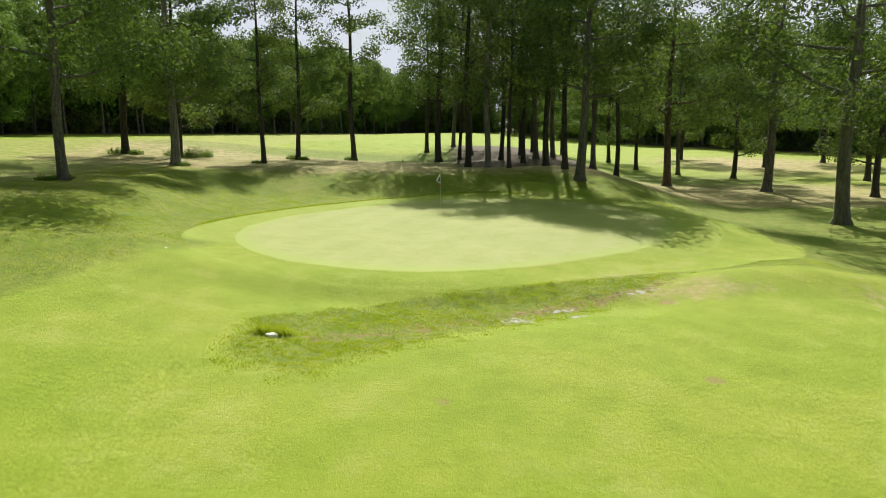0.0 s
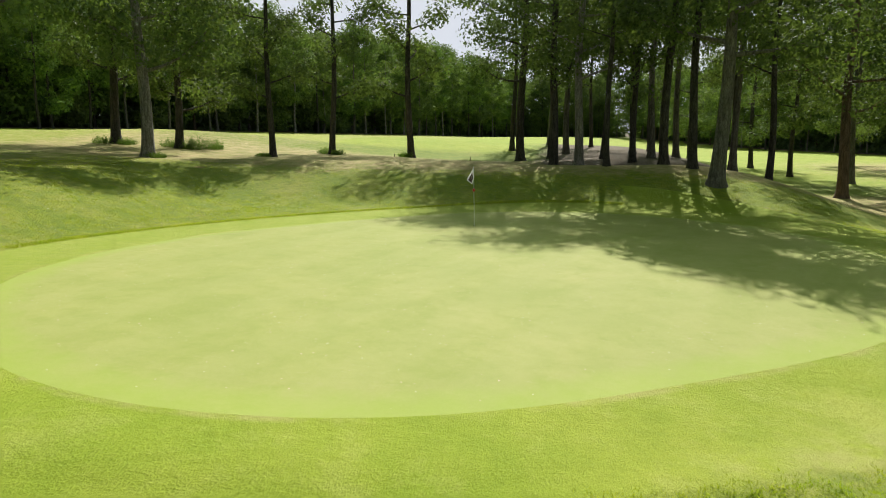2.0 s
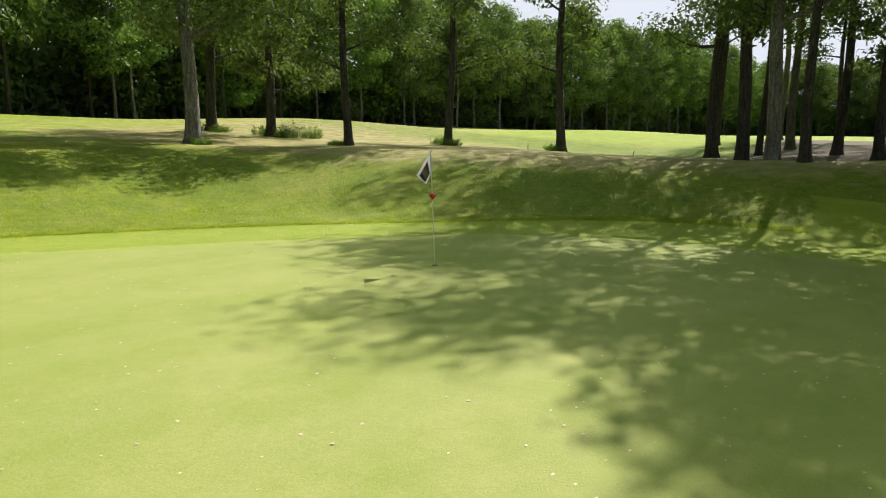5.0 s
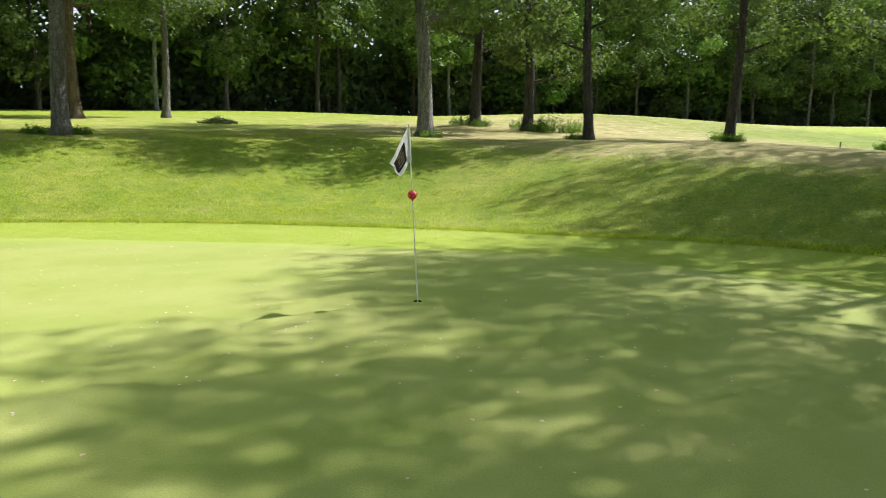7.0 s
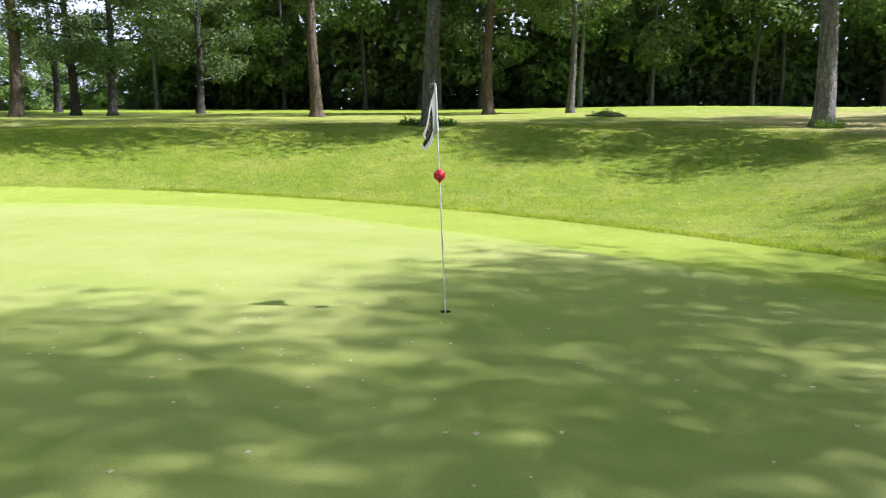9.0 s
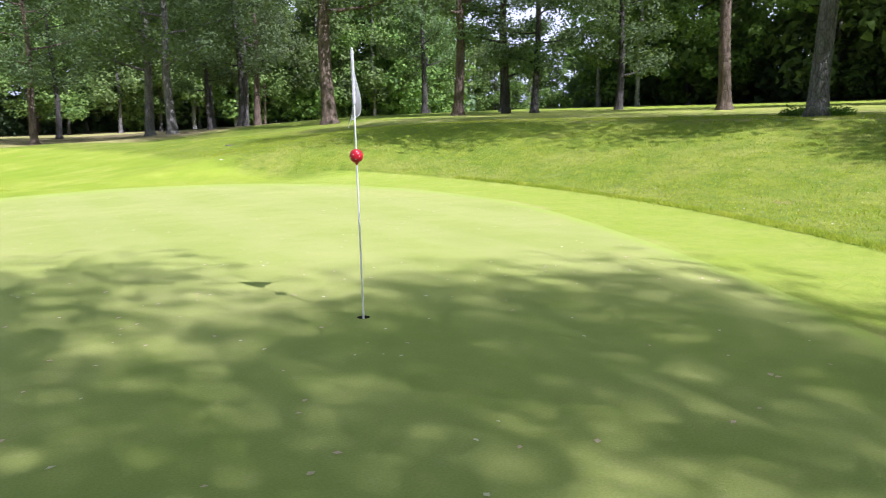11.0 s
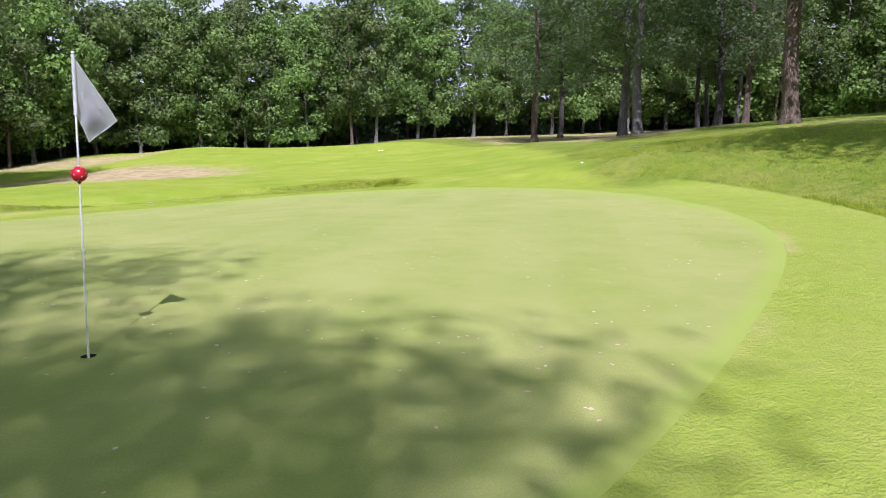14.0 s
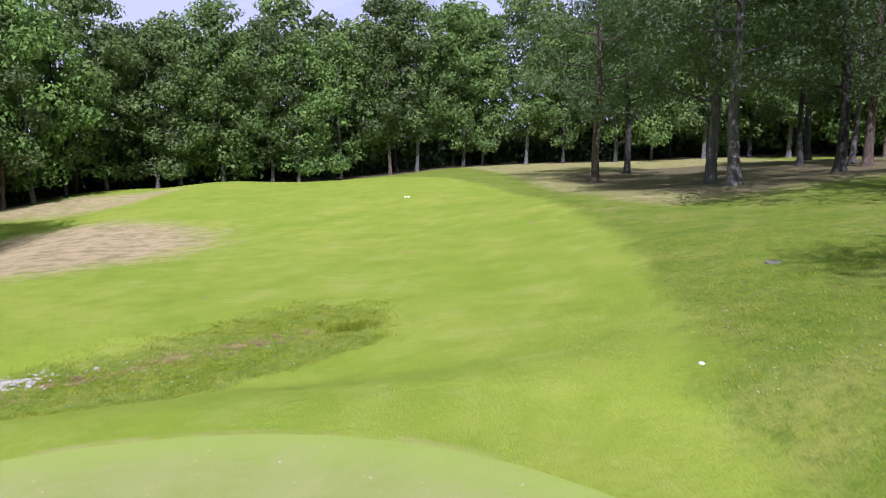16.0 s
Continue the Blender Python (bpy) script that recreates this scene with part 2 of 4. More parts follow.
M_DARKHOLE = material("dark_earth", plain((0.02, 0.018, 0.012), 0.9))
M_STONE = material("white_stone", plain((0.72, 0.71, 0.68), 0.75, 0.15, 9.0))


def thin_cloth(nt):
    weave = noise_fac(nt, 220.0, 2)
    p = principled(nt, mix(nt, weave, (0.70, 0.70, 0.71), (0.78, 0.78, 0.79)), 0.85, weave, 0.1, 0.002)
    t = node(nt, "BsdfTranslucent", {"Color": (0.80, 0.80, 0.80, 1)}).outputs[0]
    return node(nt, "MixShader", {0: 0.42, 1: p, 2: t}).outputs[0]


M_CLOTH = material("white_cloth", thin_cloth)
M_PRINT = material("dark_print", plain((0.035, 0.012, 0.02), 0.8))
M_FALLEN = material("fallen_leaf", plain((0.60, 0.45, 0.35), 0.8, 0.4, 60.0))
M_PALE = material("pale_petal", plain((0.66, 0.62, 0.46), 0.8, 0.25, 60.0))
M_BLEACHED = material("bleached_sand", plain((0.44, 0.40, 0.36), 0.85, 0.45, 14.0))
M_IRON = material("concrete_cover", plain((0.24, 0.22, 0.17), 0.9, 0.3))
M_TIMBER = material("weathered_stake", plain((0.20, 0.15, 0.10), 0.85, 0.3))
M_YELLOW = material("pale_yellow_paint", plain((0.78, 0.72, 0.45), 0.5))


def cloud_haze(nt):
    pos = node(nt, "NewGeometry").outputs["Position"]
    high = node(nt, "SeparateXYZ", {0: pos}).outputs[2]
    puffs = noise_fac(nt, 0.0035, 5, 0.6, pos, (1.0, 1.0, 1.6))
    share = math_node(nt, "ADD", ramp(nt, high, 240, 700, 1.0, 0.0), ramp(nt, puffs, 0.35, 0.65, -0.4, 0.25))
    glow = node(nt, "Emission", {"Color": (0.86, 0.92, 1.0, 1), "Strength": 0.72}).outputs[0]
    clear = node(nt, "BsdfTransparent").outputs[0]
    return node(nt, "MixShader", {0: ramp(nt, share, 0.0, 0.8), 1: clear, 2: glow}).outputs[0]


M_HAZE = material("cloud_haze", cloud_haze)


# ---- building helpers ----
def mesh_from(name, verts, faces, mat, smooth=False):
    me = bpy.data.meshes.new(name)
    me.from_pydata(verts, [], faces)
    me.materials.append(mat)
    if smooth:
        me.polygons.foreach_set("use_smooth", [True] * len(me.polygons))
    me.update()
    return me


def quads_mesh(name, verts, n, per, mat):
    """n loose faces of per corners each, from an array of their corners."""
    me = bpy.data.meshes.new(name)
    me.vertices.add(n * per)
    me.vertices.foreach_set("co", np.asarray(verts, np.float32).ravel())
    me.loops.add(n * per)
    me.loops.foreach_set("vertex_index", np.arange(n * per, dtype=np.int32))
    me.polygons.add(n)
    me.polygons.foreach_set("loop_start", np.arange(n, dtype=np.int32) * per)
    me.polygons.foreach_set("loop_total", np.full(n, per, np.int32))
    me.materials.append(mat)
    me.update(calc_edges=True)
    me.validate()
    return me


def part(name, bm, mat, parent, label=""):
    """Links a bmesh, or a finished mesh, as one mesh object under a thing or part."""
    if isinstance(bm, bpy.types.Mesh):
        me = bm
    else:
        me = bpy.data.meshes.new(name)
        bm.to_mesh(me)
        bm.free()
        me.materials.append(mat)
    ob = new(name, me)
    ob.parent = parent
    if label:
        tagged(ob, label)
    return ob


def tube(verts, faces, line, radii, sides):
    """Adds a closed tapering tube along a line of points."""
    start = len(verts)
    for i, (p, r) in enumerate(zip(line, radii)):
        a, b = line[max(0, i - 1)], line[min(len(line) - 1, i + 1)]
        way = (Vector(b) - Vector(a)).normalized()
        side = way.cross(Vector((0.31, 0.95, 0.02)))
        side = side.normalized() if side.length > 1e-3 else Vector((1, 0, 0))
        up = way.cross(side)
        for k in range(sides):
            t = 2 * math.pi * k / sides
            verts.append(tuple(Vector(p) + (side * math.cos(t) + up * math.sin(t)) * r))
    for i in range(len(line) - 1):
        for k in range(sides):
            a, b = start + i * sides + k, start + i * sides + (k + 1) % sides
            faces.append((a, b, b + sides, a + sides))
    faces.append(tuple(start + (len(line) - 1) * sides + k for k in range(sides)))


def smooth_mesh(bm):
    for f in bm.faces:
        f.smooth = True
    return bm


# ---- ground ----
EDGE = ((50, -40), (40, -72), (27, -101), (2, -110), (-25, -114), (-52, -100), (-72, -82), (-86, -66))
EDGE_B = ((-62, -34), (-60, -8), (-60, 14), (-62, 34), (-61, 62), (-50, 98), (-38, 140), (-14, 222), (24, 240))
EDGE_C = ((46, 160), (62, 112), (78, 80), (86, 46), (90, 10))


def in_wood(x, y):
    """Whether a place lies outside the clearing."""
    ring = EDGE + EDGE_B + EDGE_C
    inside = False
    for (ax, ay), (bx, by) in zip(ring, ring[1:] + ring[:1]):
        if (ay > y) != (by > y) and x < ax + (y - ay) * (bx - ax) / (by - ay):
            inside = not inside
    return not inside


def ditch_lip(x):
    return -19.7 + 0.40 * x - 0.038 * min(0.0, x) ** 2


def mud_line(x):
    return -24.3 + 0.58 * x if x > -3.5 else -26.4 - 0.3 * (x + 3.5)


def ditch_foot(x):
    return -26.2 + 0.82 * x if x > -3.5 else -29.1 - 0.5 * (x + 3.5)


def ditch_share(x, y):
    """How far a place lies in the unmown strip in front of the green, 0 to 1."""
    return S((ditch_lip(x) - y) / 0.6) * S((y - ditch_foot(x)) / 2.2) * S((x + 6.2) / 1.2) * S((10.5 - x) / 3)


def zones(x, y):
    """Shares of fairway, dry ground, mud and collar at a place."""
    d = off_green(x, y)
    collar = S((2.35 - d) / 0.3 + 0.5)
    if d < 60:
        wx = 0.45 * noise.noise((x * 0.45, y * 0.45, 1.0)) + 0.2 * noise.noise((x * 1.7, y * 1.7, 2.0))
        wy = 0.45 * noise.noise((x * 0.45, y * 0.45, 5.0)) + 0.2 * noise.noise((x * 1.7, y * 1.7, 6.0))
        x, y = x + wx * S((d - 3) / 2), y + wy * S((d - 3) / 2)
    west = -10.9 - 0.28 * max(0.0, -y - 18) + 0.004 * max(0.0, -y - 18) ** 2
    fair = S((-y - 15.5) / 3) * S((x - west) / 2.6 + 0.5) * S((30 - x) / 10)
    near = mud_line(x)
    far = ditch_lip(x)
    inside = ditch_share(x, y)
    fair *= 1 - 0.75 * inside
    collar *= (1 - inside) * (1 - S((-y - 11) / 4))
    fair = max(fair, 0.75 * S((y - 38) / 8), 0.7 * S((x - 34) / 8), 0.6 * S((-x - 27) / 6) * S((y + 40) / 10))
    if d < 6 and far < y < -9:
        fair = max(fair, S((x + 11) / 2))
    if d < 5 and x > 6:
        fair = max(fair, (1 - inside) * S((y + 18) / 3))
    dry = 0.0
    if y > 9:
        dry = 0.66 * S((y - 8.5) / 5) * S((42 - y) / 14) * S((x + 40) / 8)
    dry = max(dry, 0.46 * S((-x - 17) / 4) * S((x + 54) / 10) * S((y + 34) / 8))
    dry = max(dry, S(1.7 - 1.2 * math.hypot((x - 17) / 14, (y + 46) / 13)))
    dry = max(dry, 0.75 * S((x - 12) / 6) * S((-y - 60) / 14) * S((96 + y) / 10))
    dry = max(dry, 0.62 * S((-x - 16) / 4) * S((-y - 36) / 8) * S((x + 60) / 10))
    dry = max(dry, 0.75 * math.exp(-(((x - 17) / 3.5) ** 2 + ((y + 21) / 3) ** 2)))
    dry = max(dry, 0.8 * math.exp(-(((x - 46) / 20) ** 2 + ((y - 60) / 26) ** 2)))
    dry = max(dry, 0.62 * math.exp(-(((x - 9) / 3.5) ** 2 + ((y + 19.6) / 1.6) ** 2)))
    mud = 0.54 * math.exp(-((y - near - 1.25) / 1.0) ** 2) * S((x + 5) / 2.5) * S((10.5 - x) / 3)
    grove = 0.62 * S((x + 3) / 6) * S((24 - x) / 7) * S((y - 13) / 8) * S((72 - y) / 14)
    grove = max(grove, 0.55 * S((-x - 19) / 5) * S((x + 62) / 8) * S((-y - 37) / 8) * S((88 + y) / 10))
    litter = 1.0 if math.hypot(x, y) > 45 and in_wood(x, y) and not (x < -70 and y < -40) else 0.0
    scalped = S((0.24 - d) / 0.18) * S(0.5 + 1.5 * noise.noise((x * 0.3, y * 0.3, 9.0))) if d < 1 else 0.0
    scalped = max(scalped, 0.8 * math.exp(-((d - 2.7) / 0.55) ** 2) * S((x - 4) / 2) * S((-12 - y) / 2) * S(0.6 + 1.2 * noise.noise((x * 0.5, y * 0.5, 4.0))))
    return fair * (1 - litter) * (1 - grove), dry * (1 - litter), mud, collar, max(litter, grove), scalped


SECTORS = 640
offsets, step = [0.0], 0.12
while offsets[-1] < 170:
    offsets.append(offsets[-1] + step)
    step = min(2.4, step * 1.022)
offsets += [190, 220, 260, 320, 420, 600, 900, 1400, 2200, 3400]
angles = [2 * math.pi * k / SECTORS for k in range(SECTORS)]


def ground_height(x, y):
    r = math.hypot(x, y)
    h = height(x, y) if r < 260 else 0.0
    f = S((r - 150) / 100)
    return h * (1 - f) + 1.4 * f


def surface_height(x, y):
    """Top of the ground sheet, with its small bumps and the step of the longer grass."""
    o = off_green(x, y)
    bumpy = 0.03 * noise.noise((x * 0.9, y * 0.9, 3.0)) * S((o - 2.2) / 1.5) if o < 60 else 0.0
    if o < 12 and y < -14:
        bumpy += (0.075 * noise.noise((x * 1.9, y * 1.9, 8.0)) + 0.05 * noise.noise((x * 4.3, y * 4.3, 2.0))) * ditch_share(x, y)
    return ground_height(x, y) + bumpy + (0.045 * S((o - 2.0) / 0.5) if o < 60 else 0.045)


verts, marks = [], []
for o in offsets:
    for a in angles:
        r = green_radius(a) + o
        x, y = GX + r * math.cos(a), GY + r * math.sin(a)
        verts.append((x, y, surface_height(x, y)))
        marks.append(zones(x, y) if o < 265 else (0.2, 0.0, 0.0, 0.0, 1.0, 0.0))
faces = []
for i in range(len(offsets) - 1):
    for k in range(SECTORS):
        a, b = i * SECTORS + k, i * SECTORS + (k + 1) % SECTORS
        faces.append((a, b, b + SECTORS, a + SECTORS))
ground_mesh = mesh_from("ground", verts, faces, M_TURF, True)
for n, key in enumerate(("fairway", "dry", "mud", "collar", "litter", "scalped")):
    ground_mesh.attributes.new(key, "FLOAT", "POINT").data.foreach_set("value", [m[n] for m in marks])
ground = tagged(new("ground", ground_mesh), "mown golf fairway, rough and dry patches rolling towards woods", "ground", kind="structure")

CUP = 0.054
rings = [0.0] + [0.02 * 1.18 ** k for k in range(24)]
rings = [r for r in rings if r < 0.88] + [0.88, 0.91, 0.935, 0.955, 0.97, 0.985, 1.0]
verts, faces = [], []
for i, s in enumerate(rings):
    for a in angles:
        r = green_radius(a) * s
        # rings run out from the cup at the origin to the green's edge
        x, y = GX * s + r * math.cos(a), GY * s + r * math.sin(a)
        if i == 0:
            x, y = CUP * math.cos(a), CUP * math.sin(a)
        verts.append((x, y, ground_height(x, y)))
for i in range(len(rings) - 1):
    for k in range(SECTORS):
        a, b = i * SECTORS + k, i * SECTORS + (k + 1) % SECTORS
        faces.append((a, b, b + SECTORS, a + SECTORS))
green_mesh = mesh_from("putting_green", verts, faces, M_GREEN, True)
green_mesh.attributes.new("rim", "FLOAT", "POINT").data.foreach_set("value", [S((s - 0.90) / 0.10) for s in rings for _ in angles])
tagged(new("putting_green", green_mesh), "closely mown pale yellow-green putting green", "green", kind="structure")


# ---- bright summer haze and cloud along the horizon ----
verts, faces = [], []
for z in (-20.0, 150.0, 350.0, 750.0):
    for k in range(96):
        a = 2 * math.pi * k / 96
        verts.append((1500 * math.cos(a), 1500 * math.sin(a), z))
for i in range(3):
    for k in range(96):
        a, b = i * 96 + k, i * 96 + (k + 1) % 96
        faces.append((a, b, b + 96, a + 96))
tagged(new("backdrop", mesh_from("backdrop", verts, faces, M_HAZE, True)), "bright summer haze and cloud low in the sky", "sky", kind="structure")


# ---- trees ----
def tree_meshes(seed, tall, clear, spread, girth, leaves, size, bark_mat, leaf_mat, droop=0.0, clumps=30, corners_each=4, count=14, lump=0.16, leans=None):
    """Trunk with limbs, and a crown of loose leaves gathered in clumps round the limbs' ends."""
    rng = random.Random(seed)
    nrng = np.random.default_rng(seed)
    verts, faces = [], []
    fine = count > 10
    lean = rng.uniform(0, 6.28)
    bend = rng.uniform(0.0, 0.35)
    if leans:
        lean, bend = leans
    def spine(h):
        f = (h / tall) ** (2 if leans else 1)
        return Vector((math.cos(lean) * bend * f * f * 2 + 0.12 * math.sin(h * 0.5 + seed), math.sin(lean) * bend * f * f * 2 + 0.12 * math.cos(h * 0.43 + seed) - 0.12 * math.cos(seed), h))
    base = spine(0)
    levels = [0, 0.12, 0.35, 0.8, 1.6, 3, 4.8, 7, 9.5, 12, 15, tall * 0.97]
    levels = [h for h in levels if h < tall]
    line = [spine(h) - Vector((base.x, base.y, 0)) for h in levels]
    radii = [girth * (1.75 if h == 0 else 1.45 if h < 0.2 else 1.18 if h < 0.5 else 1.05 if h < 1 else max(0.05, 1 - 0.9 * (h / tall) ** 1.1)) for h in levels]
    line[0].z = -0.25
    tube(verts, faces, line, radii, 12 if fine else 8)
    tips = []
    for n in range(count):
        h = clear * 0.8 + (tall * 0.93 - clear * 0.8) * (n + rng.random() * 0.7) / count
        f = (h - clear * 0.8) / (tall - clear * 0.8)
        reach = spread * (0.55 + 0.5 * math.sin(math.pi * min(1, f * 0.85 + 0.2))) * rng.uniform(0.7, 1.1) * (1.0 if f < 0.8 else 0.6)
        t = n * 2.4 + rng.uniform(-0.5, 0.5)
        root = spine(h) - Vector((base.x, base.y, 0))
        pts, p = [root], root.copy()
        climb = rng.uniform(0.15, 0.55) - droop * (1 - f)
        for k in range(4):
            t += rng.uniform(-0.3, 0.3)
            p = p + Vector((math.cos(t), math.sin(t), climb)) * reach / 4
            climb += rng.uniform(-0.1, 0.25)
            pts.append(p.copy())
        r0 = girth * (0.34 - 0.2 * f)
        tube(verts, faces, pts, [r0, r0 * 0.8, r0 * 0.6, r0 * 0.4, r0 * 0.15], 6 if fine else 4)
        tips += [(pts[2], 0.7), (pts[3], 0.9), (pts[4], 1.0)]
        for k in (2, 3) if fine else ():
            t2 = t + rng.choice((-1, 1)) * rng.uniform(0.6, 1.2)
            q = pts[k] + Vector((math.cos(t2), math.sin(t2), rng.uniform(-0.1, 0.7))) * reach * 0.35
            tube(verts, faces, [pts[k], (pts[k] + q) / 2 + Vector((0, 0, 0.1)), q], [r0 * 0.4, r0 * 0.25, r0 * 0.1], 5)
            tips.append((q, 0.9))
    trunk = mesh_from("trunk", [tuple(v) for v in verts], faces, bark_mat, True)
    top = spine(tall * 0.95) - Vector((base.x, base.y, 0))
    tips += [(top, 1.0), (top - Vector((0, 0, 1.4)), 1.1)]
    mid, high = (clear + tall) / 2, (tall - clear) / 2
    for n in range(clumps):
        f = 1 - 2 * (n + 0.5) / clumps
        t = n * 2.39996 + rng.uniform(-0.4, 0.4)
        out = math.sqrt(1 - f * f) * spread * rng.uniform(0.6, 1.02) * (1.0 if f < 0.2 else 1.0 - 0.25 * f)
        tips.append((Vector((math.cos(t) * out + line[-1].x * 0.5, math.sin(t) * out + line[-1].y * 0.5, mid + f * high * rng.uniform(0.85, 1.0))), rng.uniform(0.6, 1.25)))
    centres = np.array([tuple(p) for p, _ in tips])
    sizes = np.array([w for _, w in tips]) * (0.55 + spread * lump)
    which = nrng.choice(len(tips), leaves, p=sizes ** 2 / (sizes ** 2).sum())
    off = nrng.normal(0, 1, (leaves, 3))
    off /= np.linalg.norm(off, axis=1)[:, None]
    off *= (nrng.random(leaves) ** (0.36 if fine else 0.28))[:, None] * sizes[which][:, None] * np.array([1.15, 1.15, 0.75])
    pos = centres[which] + off
    pos[:, 2] = np.maximum(pos[:, 2], 0.5)
    # each leaf: a folded rhombus, facing outwards and upwards from its clump
    n = off / (np.linalg.norm(off, axis=1)[:, None] + 1e-6) * 0.8 + nrng.normal(0, 0.38, (leaves, 3)) + [0, 0, 0.3]
    n /= np.linalg.norm(n, axis=1)[:, None] + 1e-6
    d = np.cross(n, nrng.normal(0, 1, (leaves, 3)))
    d /= np.linalg.norm(d, axis=1)[:, None] + 1e-6
    e = np.cross(n, d)
    up = n
    s = (size * nrng.uniform(0.6, 1.3, leaves))[:, None]
    corners = np.stack([pos - d * s * 0.5, pos + e * s * 0.36 + up * s * 0.12, pos + d * s * 0.55, pos - e * s * 0.36 + up * s * 0.12], 1)
    if corners_each == 3:
        corners = np.stack([pos - d * s * 0.5, pos + e * s * 0.6, pos + d * s * 0.55], 1)
    crown = quads_mesh("crown", corners, leaves, corners_each, leaf_mat)
    return trunk, crown


def add_tree(name, meshes, x, y, turn, scale, label, group, category="tree"):
    ob = new(name)
    ob.empty_display_size = 0.3
    ob.location = (x, y, ground_height(x, y))
    ob.rotation_euler = (0, 0, turn)
    ob.scale = (scale, scale, scale)
    tagged(ob, label, category, group)
    part("trunk", meshes[0], None, ob)
    part("crown", meshes[1], None, ob)
    return ob


OAKS = [tree_meshes(11 + k, tall, clear, spread, girth, 14000, 0.25, b, M_LEAF, 0.12, 26, 3) for k, (tall, clear, spread, girth, b) in enumerate((
    (20, 6.0, 4.6, 0.34, M_BARK_GREY), (20, 5.0, 4.9, 0.33, M_BARK_DARK), (22, 7.0, 4.8, 0.38, M_BARK_GREY),
    (19, 5.5, 4.2, 0.30, M_BARK_DARK), (21, 7.5, 4.6, 0.34, M_BARK_RED)))]
BROAD = tree_meshes(27, 22, 6.0, 7.0, 0.40, 19000, 0.265, M_BARK_GREY, M_LEAF, 0.2, 34, 3)
GREAT = tree_meshes(29, 25, 6.5, 9.2, 0.30, 34000, 0.275, M_BARK_GREY, M_LEAF, 0.2, 44, 3)
BROAD_RED = tree_meshes(28, 22, 6.5, 6.8, 0.36, 17000, 0.265, M_BARK_RED, M_LEAF, 0.2, 34, 3)
SLIM = [tree_meshes(31 + k, tall, clear, spread, girth, 12500, 0.25, b, M_LEAF, 0.25, 24, 3) for k, (tall, clear, spread, girth, b) in enumerate((
    (18, 5.0, 3.6, 0.25, M_BARK_DARK), (19, 3.0, 4.0, 0.28, M_BARK_DARK), (17, 5.5, 3.3, 0.22, M_BARK_GREY)))]

TALL = [tree_meshes(41 + k, tall, clear, spread, girth, leaves, 0.24, b, M_LEAF, 0.15, 14, 3) for k, (tall, clear, spread, girth, leaves, b) in enumerate((
    (20, 8.0, 3.2, 0.33, 4400, M_BARK_GREY), (20.5, 7.5, 3.3, 0.17, 6000, M_BARK_DARK), (20, 5.0, 3.2, 0.23, 7600, M_BARK_DARK),
    (27, 9.0, 3.6, 0.26, 8500, M_BARK_DARK)))]

HIGH = [tree_meshes(81 + k, tall, clear, spread, girth, leaves, 0.25, b, M_LEAF, 0.15, 22, 3) for k, (tall, clear, spread, girth, leaves, b) in enumerate((
    (27.5, 6.5, 6.4, 0.31, 15500, M_BARK_DARK), (25.5, 6.5, 5.8, 0.30, 12500, M_BARK_PALE)))]

WIDE = tree_meshes(87, 19.4, 7.0, 5.6, 0.36, 23000, 0.26, M_BARK_GREY, M_LEAF, 0.2, 36, 3, leans=(0.0, 1.2))
DENSE = tree_meshes(88, 21, 5.0, 5.2, 0.34, 23000, 0.26, M_BARK_PALE, M_LEAF, 0.15, 40, 3)

GROVE = [tree_meshes(91 + k, tall, clear, spread, girth, leaves, 0.25, b, M_LEAF, 0.1, 16, 3) for k, (tall, clear, spread, girth, leaves, b) in enumerate((
    (22, 8.5, 3.8, 0.24, 7000, M_BARK_DARK), (23, 9.5, 4.0, 0.27, 7500, M_BARK_GREY), (21, 7.5, 3.5, 0.20, 6000, M_BARK_DARK)))]

# kind, x, y, turn, scale
LEFT_GROVE = (
    (DENSE, -21.1, 13.3, 0.0, 1.05), (SLIM[1], -23.8, 21.7, 1.2, 1.0), (OAKS[1], -28.6, 21.6, 2.0, 1.0), (TALL[2], -15.2, 17.9, 4.1, 0.9),
    (TALL[2], -13.8, 25.7, 0.8, 1.0), (TALL[2], -9.2, 32.3, 3.3, 1.2), (GREAT, -22.3, -1.5, 1.0, 1.0),
)
BACK_GROVE = (
    (HIGH[0], -0.3, 33.5, 2.2, 1.12), (HIGH[0], 2.5, 23.6, 4.712, 0.94), (HIGH[1], 4.1, 19.5, 5.236, 0.94), (TALL[1], 5.5, 14.2, 0.9, 0.95),
    (TALL[2], 7.9, 25.5, 1.6, 1.0), (TALL[3], 8.9, 17.2, 2.9, 1.0), (TALL[3], 9.9, 13.7, 4.4, 0.88), (WIDE, 10.5, 10.4, 0.0, 1.0),
    (GROVE[0], -1.8, 45.0, 5.1, 1.0), (GROVE[2], 2.0, 36.0, 0.2, 1.0), (GROVE[2], 11.3, 46.0, 1.9, 1.0), (GROVE[0], 6.2, 31.0, 4.0, 1.0), (GROVE[1], 9.6, 29.5, 2.1, 1.0), (GROVE[0], 9.0, 38.0, 1.1, 1.05), (GROVE[1], 3.4, 41.0, 0.7, 1.05),
    (GROVE[1], 15.8, 31.0, 0.5, 1.0), (GROVE[0], 17.0, 26.0, 2.5, 1.0), (GROVE[0], 17.5, 40.0, 3.0, 1.0), (GROVE[2], 6.0, 52.0, 3.6, 1.0),
    (GROVE[1], 12.4, 36.5, 1.4, 1.0), (GROVE[1], 1.6, 55.0, 5.5, 1.0),
)
